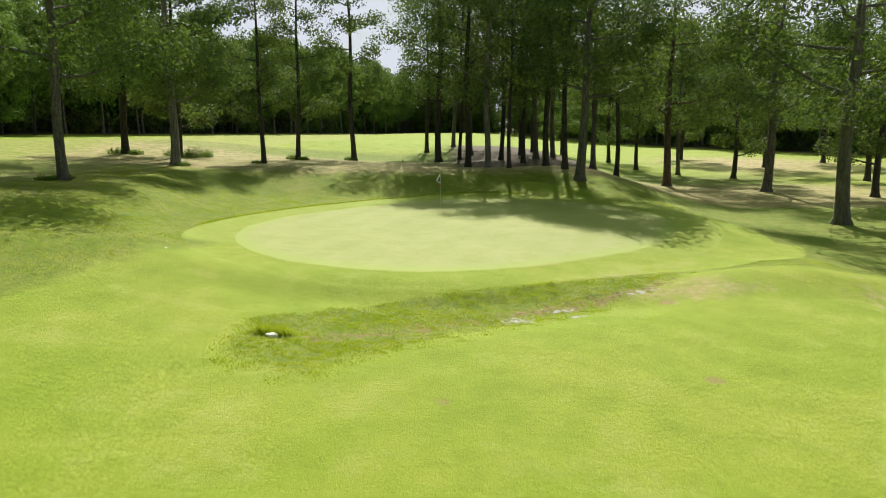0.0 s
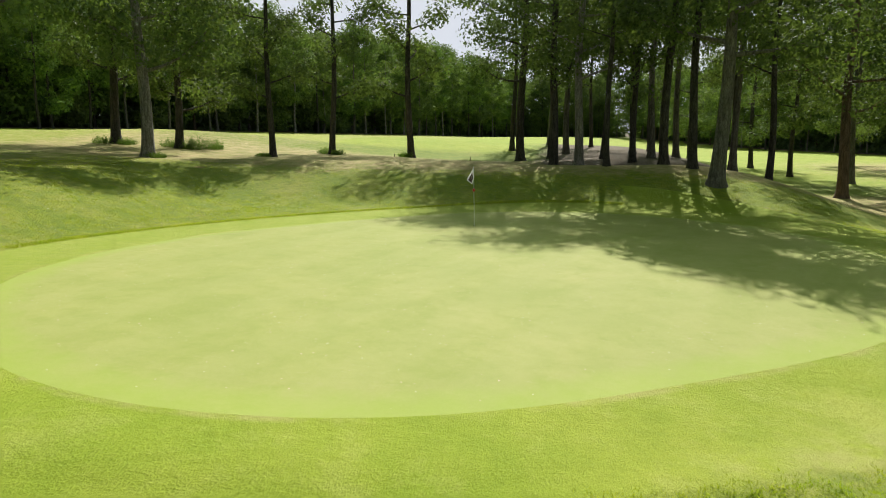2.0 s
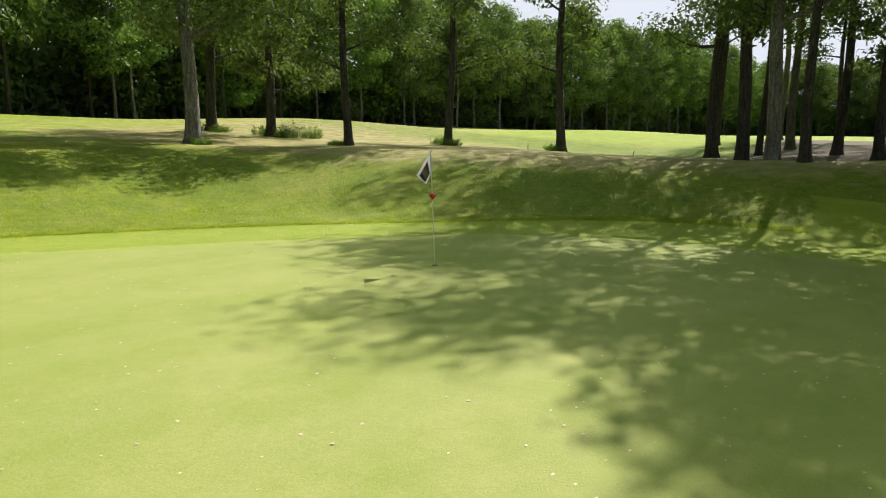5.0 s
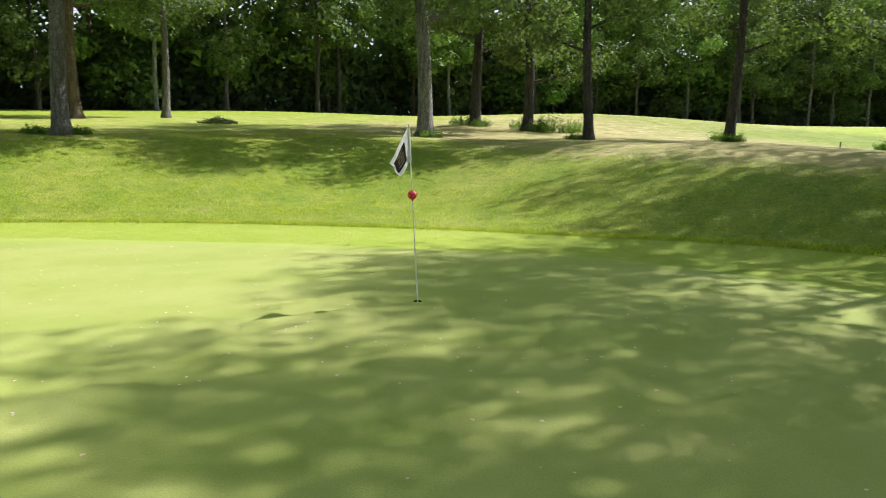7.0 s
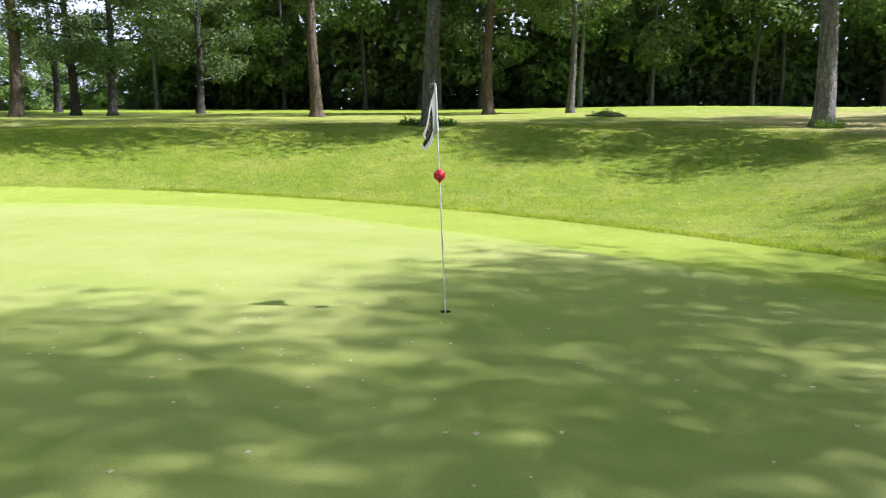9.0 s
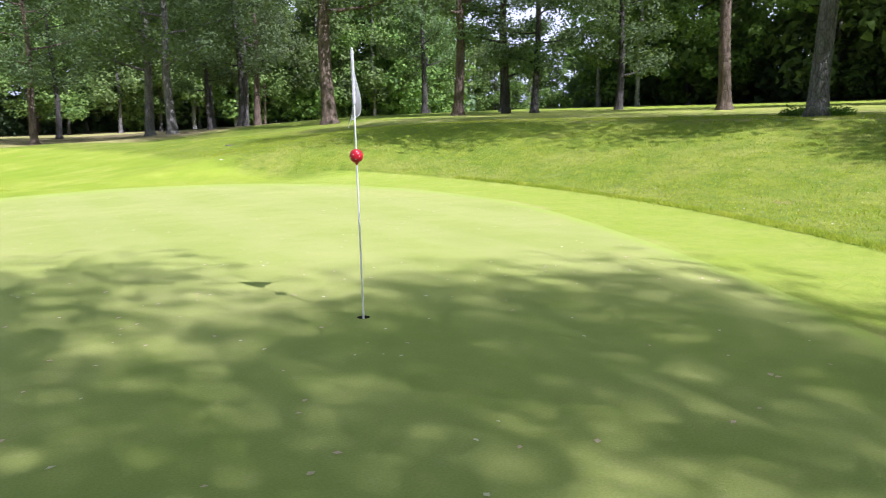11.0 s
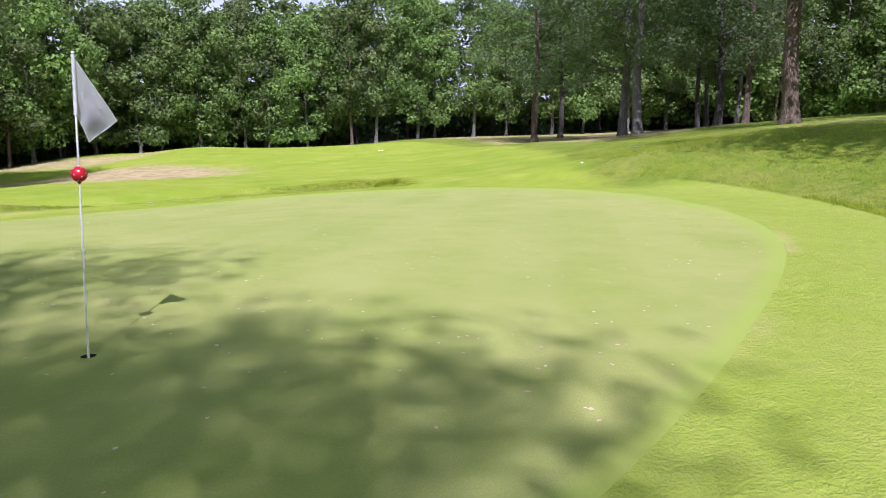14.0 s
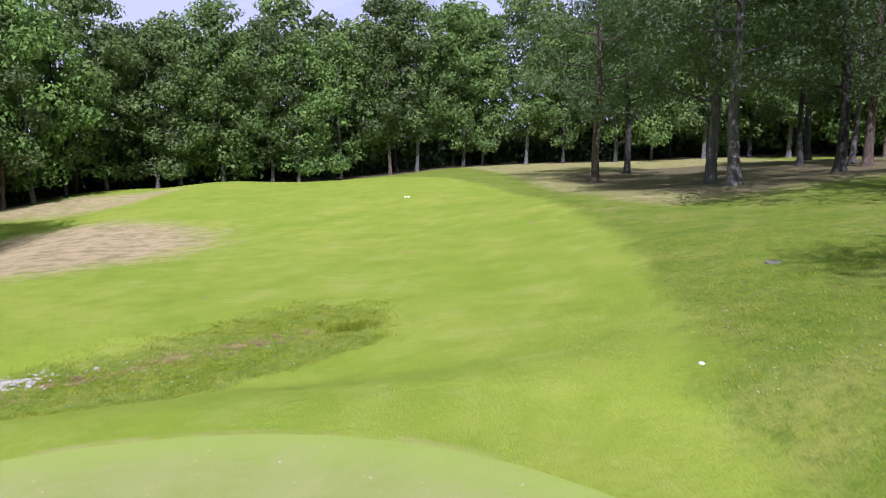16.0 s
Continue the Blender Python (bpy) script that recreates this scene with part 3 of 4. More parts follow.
RIGHT_GROVE = (
    (BROAD_RED, 23.6, 31.2, 1.1, 1.1), (SLIM[0], 25.5, 50.5, 2.1, 1.0), (SLIM[1], 24.5, 62.0, 4.6, 1.0), (SLIM[2], 29.0, 44.3, 5.2, 1.1),
    (SLIM[1], 34.0, 39.8, 0.4, 1.0), (BROAD, 31.3, 25.0, 1.4, 1.05), (BROAD, 26.2, 2.4, 4.9, 1.15), (SLIM[1], 38.7, 19.8, 2.7, 1.1),
    # first five: trunks out of view, added to shade the dry ground
    (OAKS[1], 24.5, -49.0, 0.4, 1.0), (BROAD, 22.5, -43.5, 2.2, 1.05), (OAKS[1], 27.0, -46.0, 0.4, 1.0), (OAKS[3], 32.0, -52.0, 1.4, 1.05), (OAKS[1], 37.0, -44.0, 2.4, 1.0), (SLIM[1], 48.0, 37.0, 5.0, 1.1),
    (OAKS[1], 44.0, 54.0, 3.0, 1.0), (SLIM[1], 37.0, 68.0, 1.0, 1.1), (OAKS[3], 56.0, 62.0, 2.0, 1.0), (SLIM[1], 20.0, 76.0, 4.0, 1.1),
)
WEST_GROVE = (
    (OAKS[4], -40.6, 1.2, 0.6, 1.0), (SLIM[2], -42.0, 6.6, 3.1, 1.1), (OAKS[4], -36.0, -9.0, 2.4, 1.0), (OAKS[4], -35.9, -27.1, 5.5, 1.05),
    (SLIM[1], -39.0, -25.2, 1.5, 0.95), (SLIM[1], -38.6, -22.6, 3.9, 0.9), (OAKS[1], -47.0, -31.0, 0.9, 0.8), (SLIM[1], -44.0, -19.0, 2.9, 0.9),
    (BROAD_RED, -27.4, -30.8, 2.8, 1.22), (BROAD_RED, -24.1, -67.5, 1.8, 0.95), (OAKS[3], -29.5, -75.0, 4.3, 1.0), (BROAD, -27.2, -52.5, 0.1, 0.95),
    (BROAD, -26.0, -47.0, 2.0, 0.9), (SLIM[0], -41.0, -65.0, 5.8, 1.0), (OAKS[3], -46.0, -72.0, 1.3, 1.0), (OAKS[1], -34.2, -49.7, 2.3, 1.0),
    (OAKS[4], -41.8, -57.7, 0.7, 1.0), (OAKS[3], -52.0, -44.0, 3.2, 1.0), (SLIM[2], -43.5, -62.0, 4.8, 1.05),
)
for kind, x, y, turn, scale in LEFT_GROVE + BACK_GROVE + RIGHT_GROVE + WEST_GROVE:
    label = "tall broadleaf tree with bare lower trunk beside the green"
    if kind in TALL + HIGH + GROVE + [WIDE]:
        label = "tall slender broadleaf tree with sparse crown beside the green"
    elif kind in SLIM:
        label = "slender broadleaf tree with leafy low branches on rough grass"
    elif kind in (OAKS[4], BROAD_RED):
        label = "tall broadleaf tree with reddish-brown scaly trunk"
    add_tree("tree", kind, x, y, turn, scale, label, "trees round the green")

# ---- the woods all round ----
WOOD_KINDS = ((24, 3.0, 5.8, 0.26, 0.3, M_BARK_DARK), (26, 4.5, 5.6, 0.28, 0.2, M_BARK_GREY), (22, 2.5, 5.6, 0.22, 0.4, M_BARK_DARK),
              (25, 4.5, 5.2, 0.24, 0.2, M_BARK_RED), (21, 2.0, 6.0, 0.24, 0.45, M_BARK_GREY))
WOODS = [tree_meshes(51 + k, tall, clear, spread, girth, 7600, 0.50, b, M_LEAF_WOOD, droop, 44, 3, 7, 0.20) for k, (tall, clear, spread, girth, droop, b) in enumerate(WOOD_KINDS)]
STEMMED = [tree_meshes(46 + k, tall, clear, spread, girth, 6500, 0.48, b, M_LEAF_WOOD, 0.15, 36, 3, 7, 0.20) for k, (tall, clear, spread, girth, b) in enumerate((
    (25, 7.0, 5.0, 0.22, M_BARK_PALE), (24, 6.0, 5.2, 0.20, M_BARK_GREY), (26, 8.0, 5.0, 0.24, M_BARK_DARK)))]
INNER = [tree_meshes(56 + k, tall, clear, spread, girth, 2600, 0.85, b, M_LEAF_WOOD, droop, 26, 3, 6, 0.30) for k, (tall, clear, spread, girth, droop, b) in enumerate(WOOD_KINDS)]
BACKS = [tree_meshes(61 + k, tall, 0.8, 5.4, 0.24, 1700, 1.2, M_BARK_DARK, M_LEAF_WOOD, 0.3, 28, 3, 5, 0.30) for k, tall in enumerate((25, 22))]
SHRUBS = [tree_meshes(71 + k, tall, 0.3, spread, 0.06, 900, 0.6, M_BARK_DARK, M_LEAF_WOOD, 0.1, 22, 3, 4) for k, (tall, spread) in enumerate(((5.0, 3.0), (3.6, 3.0), (7.0, 2.8)))]
rng = random.Random(5)


DEEP = []


def plant(edge, rows, gap, deep, shrubs=0.8, grow=1.0, front=()):
    for (ax, ay), (bx, by) in zip(edge, edge[1:]):
        long = math.hypot(bx - ax, by - ay)
        nx, ny = (by - ay) / long, -(bx - ax) / long
        if nx * (ax + bx) + ny * (ay + by) < 0:
            nx, ny = -nx, -ny
        for row in range(rows + 1):
            kinds = INNER if row else list(front) or WOODS
            for n in range(max(1, int(long / gap))):
                f = (n + rng.uniform(0.1, 0.9)) / max(1, int(long / gap))
                o = row * deep + rng.uniform(-1.6, 1.6)
                x, y = ax + (bx - ax) * f + nx * o, ay + (by - ay) * f + ny * o
                if row == rows:
                    DEEP.append((rng.choice(BACKS), x, y, rng.uniform(0, 6.28), rng.uniform(0.78, 1.0)))
                    continue
                add_tree("tree", rng.choice(kinds), x, y, rng.uniform(0, 6.28), grow * rng.uniform(0.78, 1.0), "woodland tree with a dense green crown", "trees of the wood")
                for _ in range(1 if row == 1 and rng.random() < shrubs else 0):
                    x, y = x + rng.uniform(-3.5, 3.5), y + rng.uniform(-3, 3)
                    if not in_wood(x, y):
                        continue
                    add_tree("shrub", rng.choice(SHRUBS), x, y, rng.uniform(0, 6.28), rng.uniform(0.8, 1.3), "leafy undergrowth shrub in the shade of the wood", "undergrowth of the wood", "shrub")


plant(EDGE, 2, 5.2, 6.0, 0.35, 1.1)
plant(EDGE_B, 2, 6.0, 6.0, 0.8, 1.0, STEMMED + STEMMED + WOODS[:2])
plant(EDGE_C, 2, 7.2, 6.0, 0.5, 1.0, STEMMED)
EDGE_GAP = ((24, 240), (46, 160))
plant(EDGE_GAP, 1, 8.0, 6.0, 1.0)
EDGE_D = ((-84, -150), (-138, -118), (-160, -60))
plant(EDGE_D, 1, 7.0, 7.0, 0.0)


def deep_wood(places):
    """The hindmost trees of the wood, which only close its gaps, in one mesh."""
    verts, faces, skins = [], [], []
    for meshes, x, y, turn, scale in places:
        m = Matrix.Translation((x, y, ground_height(x, y))) @ Matrix.Rotation(turn, 4, "Z") @ Matrix.Scale(scale, 4)
        for skin, me in enumerate(meshes):
            start = len(verts)
            flat = np.empty(len(me.vertices) * 3, np.float32)
            me.vertices.foreach_get("co", flat)
            spot = np.array(m)
            verts.extend(map(tuple, flat.reshape(-1, 3) @ spot[:3, :3].T + spot[:3, 3]))
            faces.extend(tuple(start + v for v in poly.vertices) for poly in me.polygons)
            skins.extend([skin] * len(me.polygons))
    me = mesh_from("far_wood", verts, faces, M_BARK_DARK)
    me.materials.append(M_LEAF_WOOD)
    me.polygons.foreach_set("material_index", skins)
    return me


tagged(new("far_wood", deep_wood(DEEP)), "dense dark green trees deep in the wood", "wood", kind="stuff")


def thicket(edges, near, far, tall, count):
    """Dense undergrowth deep in the wood: loose leafy sprays in one mesh."""
    spans = [(p, q, math.hypot(q[0] - p[0], q[1] - p[1])) for edge in edges for p, q in zip(edge, edge[1:])]
    nrng = np.random.default_rng(8)
    pick = nrng.choice(len(spans), count, p=np.array([l for *_, l in spans]) / sum(l for *_, l in spans))
    corners = []
    for n in pick:
        (ax, ay), (bx, by), l = spans[n]
        nx, ny = (by - ay) / l, -(bx - ax) / l
        if nx * (ax + bx) + ny * (ay + by) < 0:
            nx, ny = -nx, -ny
        f, o = nrng.uniform(-0.14, 1.14), nrng.uniform(near, far)
        x, y = ax + (bx - ax) * f + nx * o, ay + (by - ay) * f + ny * o
        top = tall * (0.75 + 0.5 * noise.noise((x * 0.12, y * 0.12, 4.0)))
        p = np.array([x, y, ground_height(x, y) + top * nrng.random() ** 1.3])
        d = nrng.normal(0, 1, 3)
        d *= nrng.uniform(0.35, 0.85) / np.linalg.norm(d)
        e = np.cross(d, nrng.normal(0, 1, 3))
        e *= 0.58 / (np.linalg.norm(e) + 1e-6)
        corners.append((p - d, p + d, p + e))
    return quads_mesh("undergrowth", np.array(corners), count, 3, M_UNDER)


tagged(new("undergrowth", thicket((EDGE_B, EDGE_GAP, EDGE_C, EDGE_D), 6.0, 19.0, 11.0, 215000)), "dark tangled undergrowth deep in the wood", "undergrowth", kind="stuff")
tagged(new("undergrowth", thicket((EDGE,), 8.0, 20.0, 7.5, 100000)), "sparse dark undergrowth deep in the wood", "undergrowth", kind="stuff")


# ---- flagstick in its hole ----
def cylinder(bm, r0, r1, z0, z1, sides=20, cx=0.0, cy=0.0):
    bmesh.ops.create_cone(bm, cap_ends=True, segments=sides, radius1=r0, radius2=r1, depth=z1 - z0, matrix=Matrix.Translation((cx, cy, (z0 + z1) / 2)))
    return bm


cup = tagged(new("hole_cup"), "sunken golf hole with white liner in the putting green", "golf hole")
verts, faces = [], []
for z, r in ((0.0, CUP), (-0.025, CUP), (-0.12, CUP), (-0.12, 0.0)):
    for k in range(32):
        verts.append((r * math.cos(k * math.pi / 16), r * math.sin(k * math.pi / 16), z))
for i in range(3):
    for k in range(32):
        a, b = i * 32 + k, i * 32 + (k + 1) % 32
        faces.append((a, a + 32, b + 32, b))
part("soil_wall", mesh_from("soil_wall", verts, faces, M_DARKHOLE), None, cup, "dark soil wall")
bm = bmesh.new()
inner = CUP - 0.003
ring = [bm.verts.new((inner * math.cos(k * math.pi / 16), inner * math.sin(k * math.pi / 16), z)) for z in (-0.03, -0.118) for k in range(32)]
for k in range(32):
    bm.faces.new((ring[k], ring[32 + k], ring[32 + (k + 1) % 32], ring[(k + 1) % 32]))
part("liner", bm, M_WHITE, cup, "white plastic liner")

FLAG_TOP = 2.16
flag = tagged(new("flagstick"), "white golf flagstick with drooping flag and red ball", "flagstick")
flag.rotation_euler = (math.atan(0.101 / FLAG_TOP), -math.atan(0.044 / FLAG_TOP), 0)
part("pole", cylinder(bmesh.new(), 0.0085, 0.0065, -0.11, FLAG_TOP), M_POLE, flag)
bm = bmesh.new()
bmesh.ops.create_uvsphere(bm, u_segments=14, v_segments=8, radius=0.011, matrix=Matrix.Translation((0, 0, FLAG_TOP)))
part("finial", smooth_mesh(bm), M_POLE, flag)
bm = bmesh.new()
bmesh.ops.create_uvsphere(bm, u_segments=32, v_segments=18, radius=0.056, matrix=Matrix.Translation((0, 0, 1.32)))
ball = part("ball", smooth_mesh(bm), M_BALL, flag, "glossy red plastic ball with white dots")
for k in range(22):
    z = 1 - 2 * (k + 0.5) / 22
    t = k * 2.39996
    n = Vector((math.sqrt(1 - z * z) * math.cos(t), math.sqrt(1 - z * z) * math.sin(t), z))
    if abs(n.z) > 0.93:
        continue
    bm = bmesh.new()
    bmesh.ops.create_circle(bm, cap_ends=True, segments=12, radius=0.0052, matrix=Matrix.Translation(n * 0.0563 + Vector((0, 0, 1.32))) @ n.to_track_quat("Z", "Y").to_matrix().to_4x4())
    part("dot", bm, M_WHITE, ball)
bm = cylinder(bmesh.new(), 0.006, 0.016, 1.245, 1.268)
part("ball_collar", bm, M_BALL, flag)


def cloth(u, v):
    """A point of the hanging flag: u from pole to free edge, v from top to bottom."""
    top, low = Vector((-0.24, -0.145, -0.44)), Vector((-0.04, -0.13, -0.19))
    p = Vector((0, 0, FLAG_TOP - 0.015 - 0.41 * v)) + (top * (1 - v) + low * v) * u
    side = Vector((0.45, -0.89, 0))
    return p + side * (0.028 * math.sin(u * 6.3 + v * 1.5) * u * (1 - 0.6 * u) + 0.015 * math.sin(v * 9 + u * 2) * u)


def cloth_patch(u0, u1, v0, v1, nu, nv, lift):
    bm = bmesh.new()
    grid = []
    for i in range(nu + 1):
        row = []
        for j in range(nv + 1):
            u, v = u0 + (u1 - u0) * i / nu, v0 + (v1 - v0) * j / nv
            p = cloth(u, v)
            n = (cloth(u + 0.01, v) - p).cross(cloth(u, v + 0.01) - p).normalized()
            if n.dot(Vector((0.75, -0.66, 0))) < 0:
                n = -n
            row.append(bm.verts.new(p + n * lift))
        grid.append(row)
    for i in range(nu):
        for j in range(nv):
            bm.faces.new((grid[i][j], grid[i + 1][j], grid[i + 1][j + 1], grid[i][j + 1]))
    return smooth_mesh(bm)


bm = cloth_patch(0, 1, 0, 1, 28, 20, 0.0)
bmesh.ops.solidify(bm, geom=bm.faces[:], thickness=0.0012)
banner = part("flag", bm, M_CLOTH, flag, "white cloth flag with a dark emblem")
part("emblem", cloth_patch(0.26, 0.93, 0.20, 0.84, 16, 16, 0.004), M_PRINT, banner, "dark burgundy printed emblem")
for k in range(4):
    v = 0.28 + 0.14 * k
    part("emblem_line", cloth_patch(0.40, 0.78, v, v + 0.025, 10, 2, 0.007), M_PALE, banner)
part("sleeve", cylinder(bmesh.new(), 0.013, 0.013, FLAG_TOP - 0.43, FLAG_TOP - 0.012), M_CLOTH, flag)


# ---- white stones, covers, markers and stakes ----
def stone(name, x, y, sx, sy, sz, seed, label, category):
    bm = bmesh.new()
    bmesh.ops.create_icosphere(bm, subdivisions=3, radius=1.0)
    for v in bm.verts:
        n = v.co.normalized()
        box = Vector((math.copysign(abs(n.x) ** 0.55, n.x), math.copysign(abs(n.y) ** 0.55, n.y), math.copysign(abs(n.z) ** 0.55, n.z)))
        v.co = box * (1 + 0.09 * noise.noise(n * 1.7 + Vector((seed, 0, 0))))
        v.co = Vector((v.co.x * sx, v.co.y * sy, (v.co.z + 0.8) * sz))
    ob = part(name, smooth_mesh(bm), M_STONE, None)
    ob.location = (x, y, ground_height(x, y) - 0.02)
    ob.rotation_euler = (0.05, 0.1, seed)
    return tagged(ob, label, category)


stone("marker_stone", -4.62, -25.05, 0.16, 0.13, 0.09, 0.7, "white painted marker stone lying in rough grass", "stone")
stone("marker_stone", -10.35, -17.4, 0.05, 0.042, 0.045, 2.1, "small white stone at the edge of the rough", "stone")
for x, y, r in ((-15.4, -24.2, 0.22),):
    bm = cylinder(bmesh.new(), r, r * 0.97, -0.05, 0.05, 28)
    cover = part("drain_cover", bm, M_IRON, None)
    cover.location = (x, y, surface_height(x, y) - 0.025)
    tagged(cover, "pale concrete drain cover set in rough grass", "drain cover")
for dx in (-0.14, 0.14):
    bm = bmesh.new()
    bmesh.ops.create_uvsphere(bm, u_segments=16, v_segments=10, radius=0.10, matrix=Matrix.Diagonal((1.2, 1.0, 0.8, 1)))
    marker = part("tee_marker", smooth_mesh(bm), M_YELLOW, None)
    marker.location = (-7.7 + dx, -63.1, ground_height(-7.7, -63.1) + 0.10)
    tagged(marker, "pale yellow tee marker on the fairway", "tee marker")


def stake(x, y, tall, mat, label):
    bm = cylinder(bmesh.new(), 0.028, 0.025, -0.2, tall, 10)
    cylinder(bm, 0.025, 0.01, tall, tall + 0.03, 10)
    ob = part("stake", bm, mat, None)
    ob.location = (x, y, ground_height(x, y))
    tagged(ob, label, "stake")


stake(-4.0, 30.0, 0.32, M_TIMBER, "short weathered wooden stake in the rough")
stake(-9.5, 27.5, 0.30, M_TIMBER, "short weathered wooden stake in the rough")
stake(-60.0, -52.0, 1.0, M_WHITE, "white boundary post at the edge of the wood")


# ---- brush heap and shrubs at the feet of trees ----
def brush_heap(x, y, wide, tall, seed):
    """A low heap of cut twigs with withered leaves on them."""
    rng = random.Random(seed)
    heap = tagged(new("brush_heap"), "low heap of dark cut brush lying on dry grass", "brush heap")
    heap.location = (x, y, surface_height(x, y))
    verts, faces, tris = [], [], []
    for _ in range(90):
        t, out = rng.uniform(0, 6.28), wide * rng.random() ** 0.6
        high = tall * max(0.05, 1 - (out / wide) ** 1.3) * rng.uniform(0.3, 1.0)
        p = Vector((math.cos(t) * out, math.sin(t) * out, high))
        d = Vector((rng.gauss(0, 1), rng.gauss(0, 1), -0.15 * rng.random())).normalized() * rng.uniform(0.25, 0.6)
        a, b = p - d, p + d
        a.z, b.z = max(0.0, a.z), max(0.0, b.z)
        tube(verts, faces, [a, (a + b) / 2 + Vector((0, 0, 0.04)), b], [0.014, 0.011, 0.004], 4)
        for k in range(16):
            q = a + (b - a) * rng.random() + Vector((rng.gauss(0, 0.06), rng.gauss(0, 0.06), abs(rng.gauss(0, 0.05))))
            e, g = Vector((rng.gauss(0, 1), rng.gauss(0, 1), rng.gauss(0, 0.5))).normalized() * 0.07, Vector((rng.gauss(0, 1), rng.gauss(0, 1), rng.gauss(0, 0.5))).normalized() * 0.05
            tris.append((q - e, q + g, q + e))
    part("twigs", mesh_from("twigs", [tuple(v) for v in verts], faces, M_BARK_DARK), None, heap)
    part("withered_leaves", quads_mesh("withered_leaves", np.array(tris), len(tris), 3, M_LEAF), None, heap)


brush_heap(-33.8, 7.6, 0.85, 0.42, 5)


def weeds(x, y, tall, wide, seed):
    """A clump of weeds and long grass: thin arching stems with small leaves along them."""
    nrng = np.random.default_rng(seed)
    tris = []
    for _ in range(150):
        t, out = nrng.uniform(0, 6.283), wide * nrng.random() ** 0.7
        rx, ry = math.cos(t) * out, math.sin(t) * out
        high = tall * nrng.uniform(0.35, 1.0) * (1 - 0.55 * (out / wide) ** 2)
        root = np.array([rx, ry, surface_height(x + rx, y + ry) - ground_height(x, y) - 0.03])
        lean = np.array([math.cos(t) * 0.35 + nrng.normal(0, 0.15), math.sin(t) * 0.35 + nrng.normal(0, 0.15), 1.0]) * high
        side = np.array([math.sin(t), -math.cos(t), 0]) * nrng.uniform(0.008, 0.016)
        tris.append((root - side, root + side, root + lean))
        for k in range(7):
            p = root + lean * nrng.uniform(0.25, 1.0) + nrng.normal(0, 0.03, 3)
            d = nrng.normal(0, 1, 3) * [1, 1, 0.6]
            d *= nrng.uniform(0.04, 0.09) / np.linalg.norm(d)
            e = np.cross(d, nrng.normal(0, 1, 3))
            e *= 0.028 / (np.linalg.norm(e) + 1e-6)
            tris.append((p - d - e * 0.2, p + e, p + d))
    ob = new("weed_clump", quads_mesh("weed_clump", np.array(tris), len(tris), 3, M_SHRUB))
    ob.location = (x, y, ground_height(x, y))
    tagged(ob, "ragged green weeds and long grass round a trunk", "weeds", "weeds under the trees")


for k, (x, y, tall, wide) in enumerate((
        (-22.6, 22.2, 1.3, 0.7), (-23.3, 22.0, 0.9, 0.7), (-24.6, 22.0, 0.8, 0.7), (-27.6, 21.3, 0.6, 0.7), (-21.9, 23.2, 1.0, 0.6), (-14.4, 26.0, 0.7, 0.6),
        (-13.2, 25.2, 0.5, 0.5), (-29.2, 21.0, 0.7, 0.7), (-20.6, 13.2, 0.45, 0.6), (-15.7, 17.7, 0.3, 0.5), (-9.6, 32.0, 0.6, 0.6), (-22.6, -1.0, 0.4, 0.6), (-23.0, -2.2, 0.4, 0.6))):
    weeds(x, y, tall, wide, 90 + k)

# ---- bleached sand in the ditch ----
def sand_flecks(name, cx, cy, slope, long, wide, count, seed):
    """Broken pale crusts lying close together on the mud."""
    rng = random.Random(seed)
    bm = bmesh.new()
    for k in range(count):
        u, v = rng.gauss(0, long), rng.gauss(0, wide)
        x, y = cx + u * math.cos(slope) - v * math.sin(slope), cy + u * math.sin(slope) + v * math.cos(slope)
        near = math.exp(-(u / long) ** 2 - (v / wide) ** 2)
        a = rng.uniform(0.025, 0.06) + 0.16 * near * rng.random() ** 2
        b, turn = a * rng.uniform(0.45, 0.9), rng.uniform(-0.6, 1.0)
        rim = []
        for n in range(12):
            t = 2 * math.pi * n / 12
            w = 1 + 0.8 * noise.noise((math.cos(t) * 1.9 + k * 3, math.sin(t) * 1.9, 0.5 + cx))
            px, py = a * w * math.cos(t), b * w * math.sin(t)
            px, py = x + px * math.cos(turn) - py * math.sin(turn), y + px * math.sin(turn) + py * math.cos(turn)
            rim.append(bm.verts.new((px, py, surface_height(px, py) + 0.004)))
        middle = bm.verts.new((x, y, surface_height(x, y) + 0.014))
        for n in range(12):
            bm.faces.new((rim[n], rim[(n + 1) % 12], middle))
    tagged(part(name, smooth_mesh(bm), M_BLEACHED, None), "bleached white sand crusts in the muddy ditch", "sand", kind="stuff")


for cx, cy, long, wide, count, seed in ((2.3, -22.5, 0.42, 0.2, 46, 1), (4.3, -21.0, 0.38, 0.14, 26, 2), (4.35, -21.9, 0.34, 0.09, 14, 3), (7.0, -19.35, 0.4, 0.12, 7, 4)):
    sand_flecks("sand_patch", cx, cy, 0.4, long * 1.25, wide * 1.4, int(count * 1.6), seed)

# ---- fallen leaves on the green ----
nrng = np.random.default_rng(3)


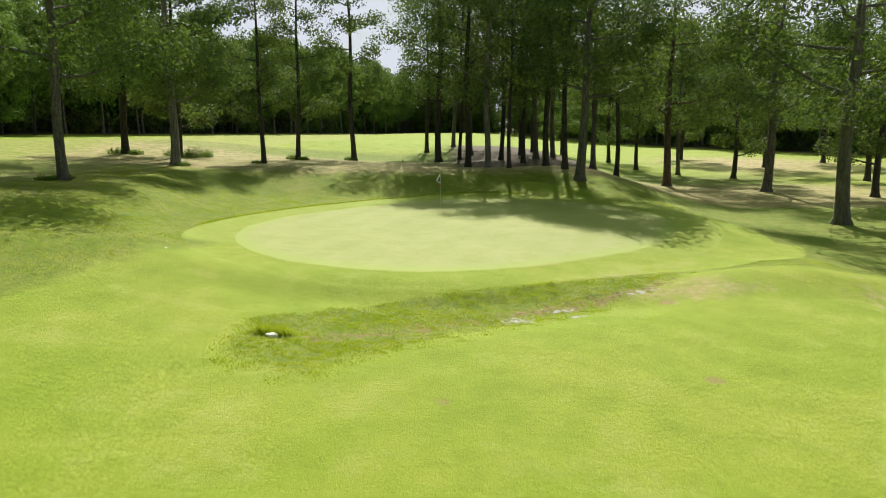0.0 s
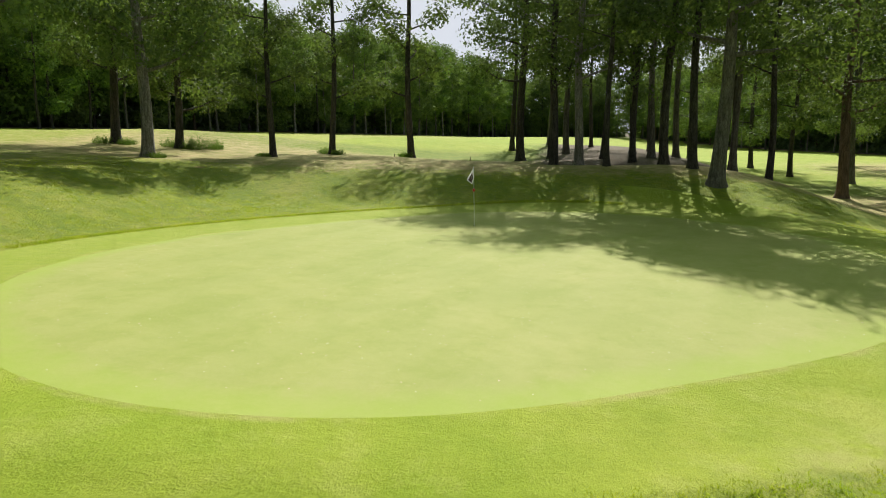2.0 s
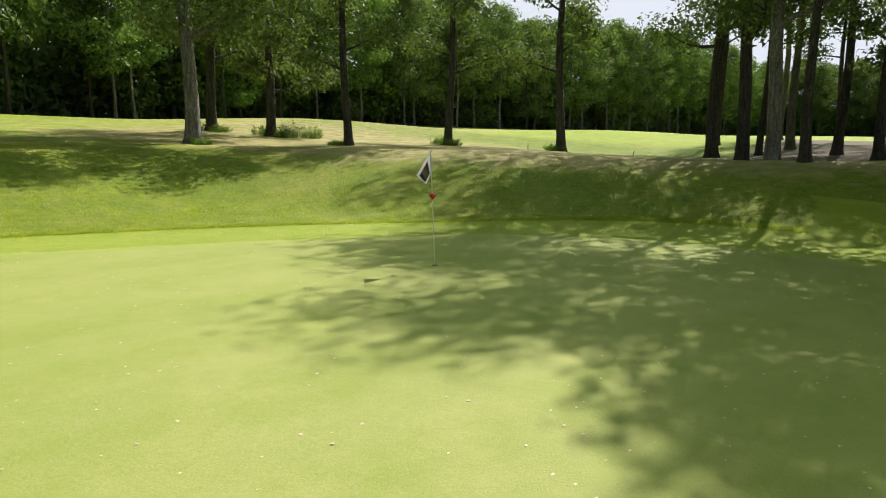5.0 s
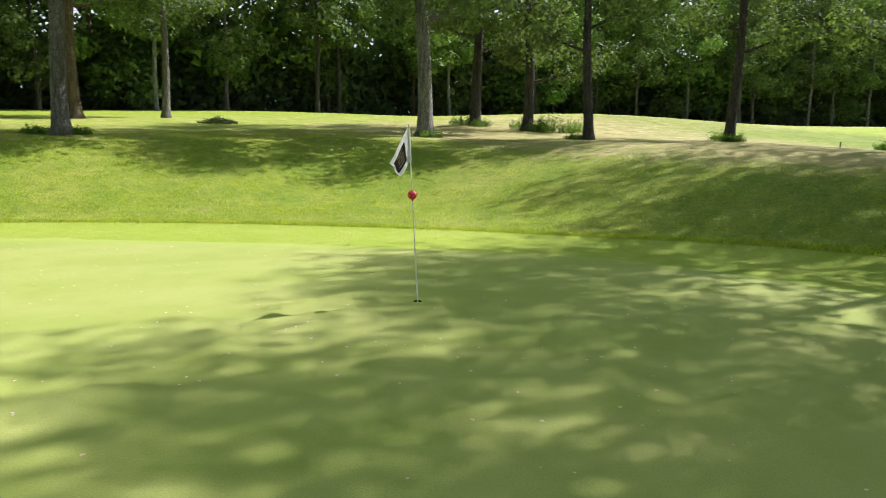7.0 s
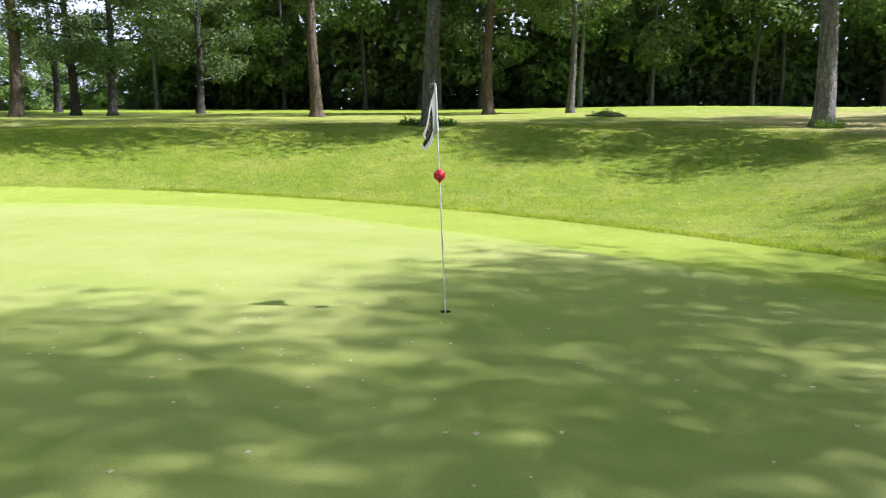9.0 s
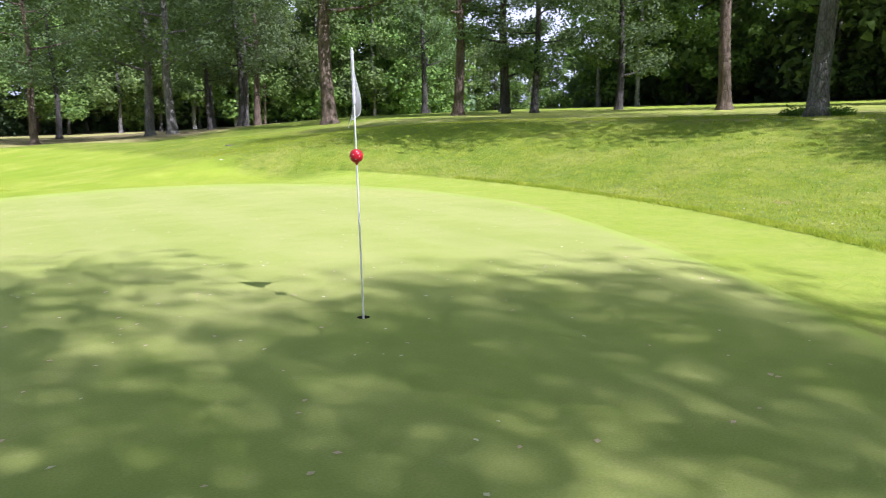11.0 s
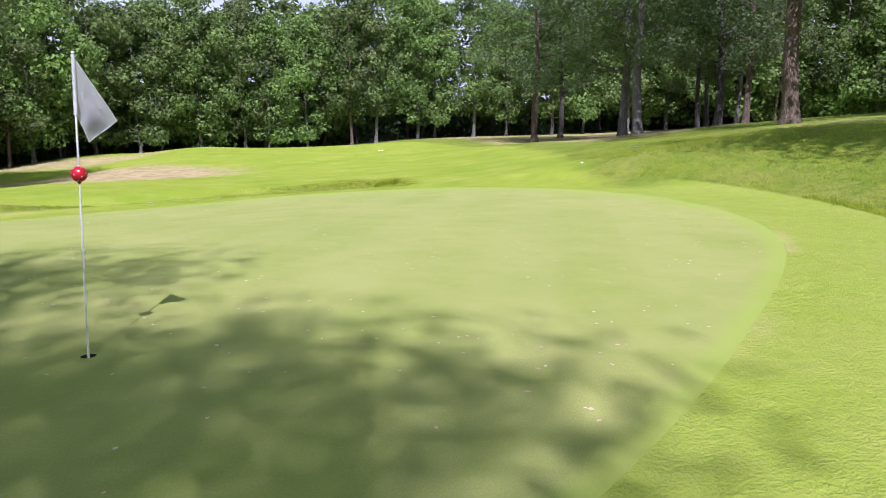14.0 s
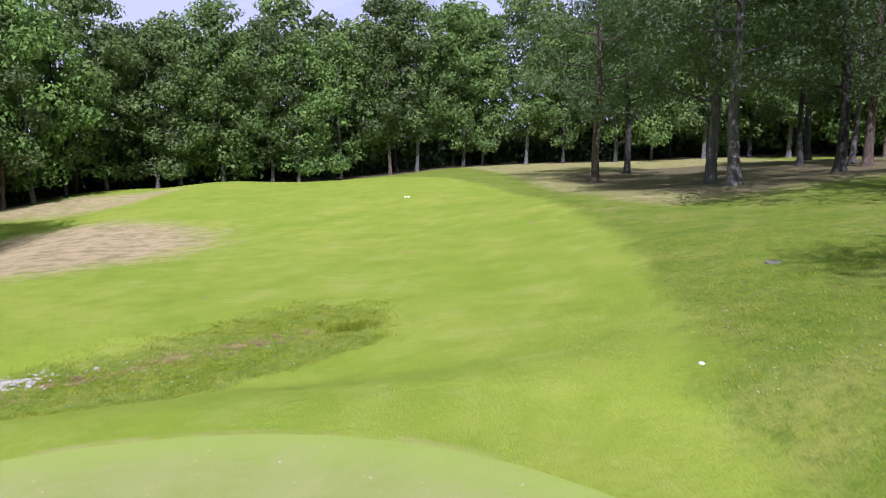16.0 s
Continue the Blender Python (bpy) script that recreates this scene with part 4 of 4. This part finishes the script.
def litter(name, count, mat, low, high, spots, label, lift):
    corners = []
    while len(corners) < count:
        x, y = spots()
        s, t = nrng.uniform(low, high), nrng.uniform(0, 6.28)
        z = ground_height(x, y) + lift
        d, e = Vector((math.cos(t), math.sin(t), nrng.uniform(-0.08, 0.08))), Vector((-math.sin(t), math.cos(t), nrng.uniform(-0.08, 0.08)))
        p = Vector((x, y, z))
        corners.append([tuple(p - d * s * 0.5), tuple(p + e * s * 0.35 + Vector((0, 0, s * 0.06))), tuple(p + d * s * 0.5), tuple(p - e * s * 0.35 + Vector((0, 0, s * 0.05)))])
    ob = new(name, quads_mesh(name, corners, count, 4, mat))
    return tagged(ob, label, "leaves", kind="stuff")


def on_green():
    while True:
        x, y = nrng.uniform(-9, 12), nrng.uniform(-17, 6)
        if off_green(x, y) < -0.3 and math.hypot(x, y) > 0.2:
            return x, y


def on_bank():
    while True:
        x, y = nrng.uniform(-22, 4), nrng.uniform(-24, 13)
        if off_green(x, y) > 3.0 and zones(x, y)[0] < 0.3:
            return x, y


litter("fallen_leaves", 520, M_FALLEN, 0.03, 0.06, on_green, "small pinkish-brown fallen leaves scattered on the green", 0.004)
litter("pale_flecks", 430, M_PALE, 0.02, 0.05, on_green, "pale flecks scattered on the green", 0.004)
litter("white_clover", 2600, M_WHITE, 0.025, 0.045, on_bank, "tiny white clover flowers in the rough", 0.09)

# ---- grass blades of the rough ----
def grows(x, y):
    """How thickly long grass grows at a place, 0 to 1."""
    if off_green(x, y) < 2.2:
        return 0.0
    fair, dry_, mud_, collar_, litter_, scalped_ = zones(x, y)
    return max(0.0, 1 - 1.5 * fair, ditch_share(x, y)) * (1 - 0.9 * mud_) * (0.0 if collar_ > 0.5 else 1.0)


pts, tall = [], []
while len(pts) < 140000:
    x, y = nrng.uniform(-24, 16), nrng.uniform(-30, 12)
    if nrng.random() < grows(x, y) * (0.45 + 0.9 * max(0.0, noise.noise((x * 0.8, y * 0.8, 7.0)) + 0.3)) * (1.0 if off_green(x, y) < 9 else 0.5):
        pts.append((x, y, surface_height(x, y) - 0.015))
        tall.append(nrng.uniform(0.025, 0.065))
# shaggy tufts in the ditch, on the bank, and one behind the white stone
TUFTS = ((1600, -6.5, 11, -30, -17, 46, 0.13, 0.06), (1500, -24, -9, -24, 8, 16, 0.12, 0.10))
for number, x0, x1, y0, y1, each, wide, high in TUFTS:
    made = 0
    while made < number:
        x, y = nrng.uniform(x0, x1), nrng.uniform(y0, y1)
        if nrng.random() > grows(x, y) * (0.25 + 1.5 * max(0.0, noise.noise((x * 0.6, y * 0.6, 3.0)) + 0.25)):
            continue
        made += 1
        size = nrng.uniform(0.5, 1.35)
        for _ in range(each):
            bx, by = nrng.normal(x, wide * size), nrng.normal(y, wide * size * 0.8)
            pts.append((bx, by, surface_height(bx, by) - 0.015))
            tall.append(nrng.uniform(0.4, 1.0) * high * size)
# the taller fringe where the rough meets the mown collar
fringe = 0
while fringe < 12500:
    t, o = nrng.uniform(0.6, 3.3), 2.25 + 0.4 * nrng.random() ** 2
    r = green_radius(t) + o
    x, y = GX + r * math.cos(t), GY + r * math.sin(t)
    if grows(x, y) > 0.4:
        fringe += 1
        pts.append((x, y, surface_height(x, y) - 0.015))
        tall.append(nrng.uniform(0.04, 0.085))
for _ in range(1500):
    x, y = nrng.normal(-4.65, 0.26), nrng.normal(-24.74, 0.09)
    pts.append((x, y, surface_height(x, y) - 0.015))
    tall.append(nrng.uniform(0.15, 0.29))
count = len(pts)
pts = np.array(pts)
tall = np.array(tall)
turn = nrng.uniform(0, 6.283, count)
width = nrng.uniform(0.006, 0.015, count)
tilt = nrng.normal(0, 0.5, (count, 2)) * tall[:, None]
side = np.stack([np.cos(turn), np.sin(turn), np.zeros(count)], 1) * width[:, None]
tip = pts + np.concatenate([tilt, tall[:, None]], 1)
grass = new("rough_grass", quads_mesh("rough_grass", np.stack([pts - side, pts + side, tip], 1), count, 3, M_BLADES))
tagged(grass, "long uneven grass of the rough round the green", "grass", kind="stuff")
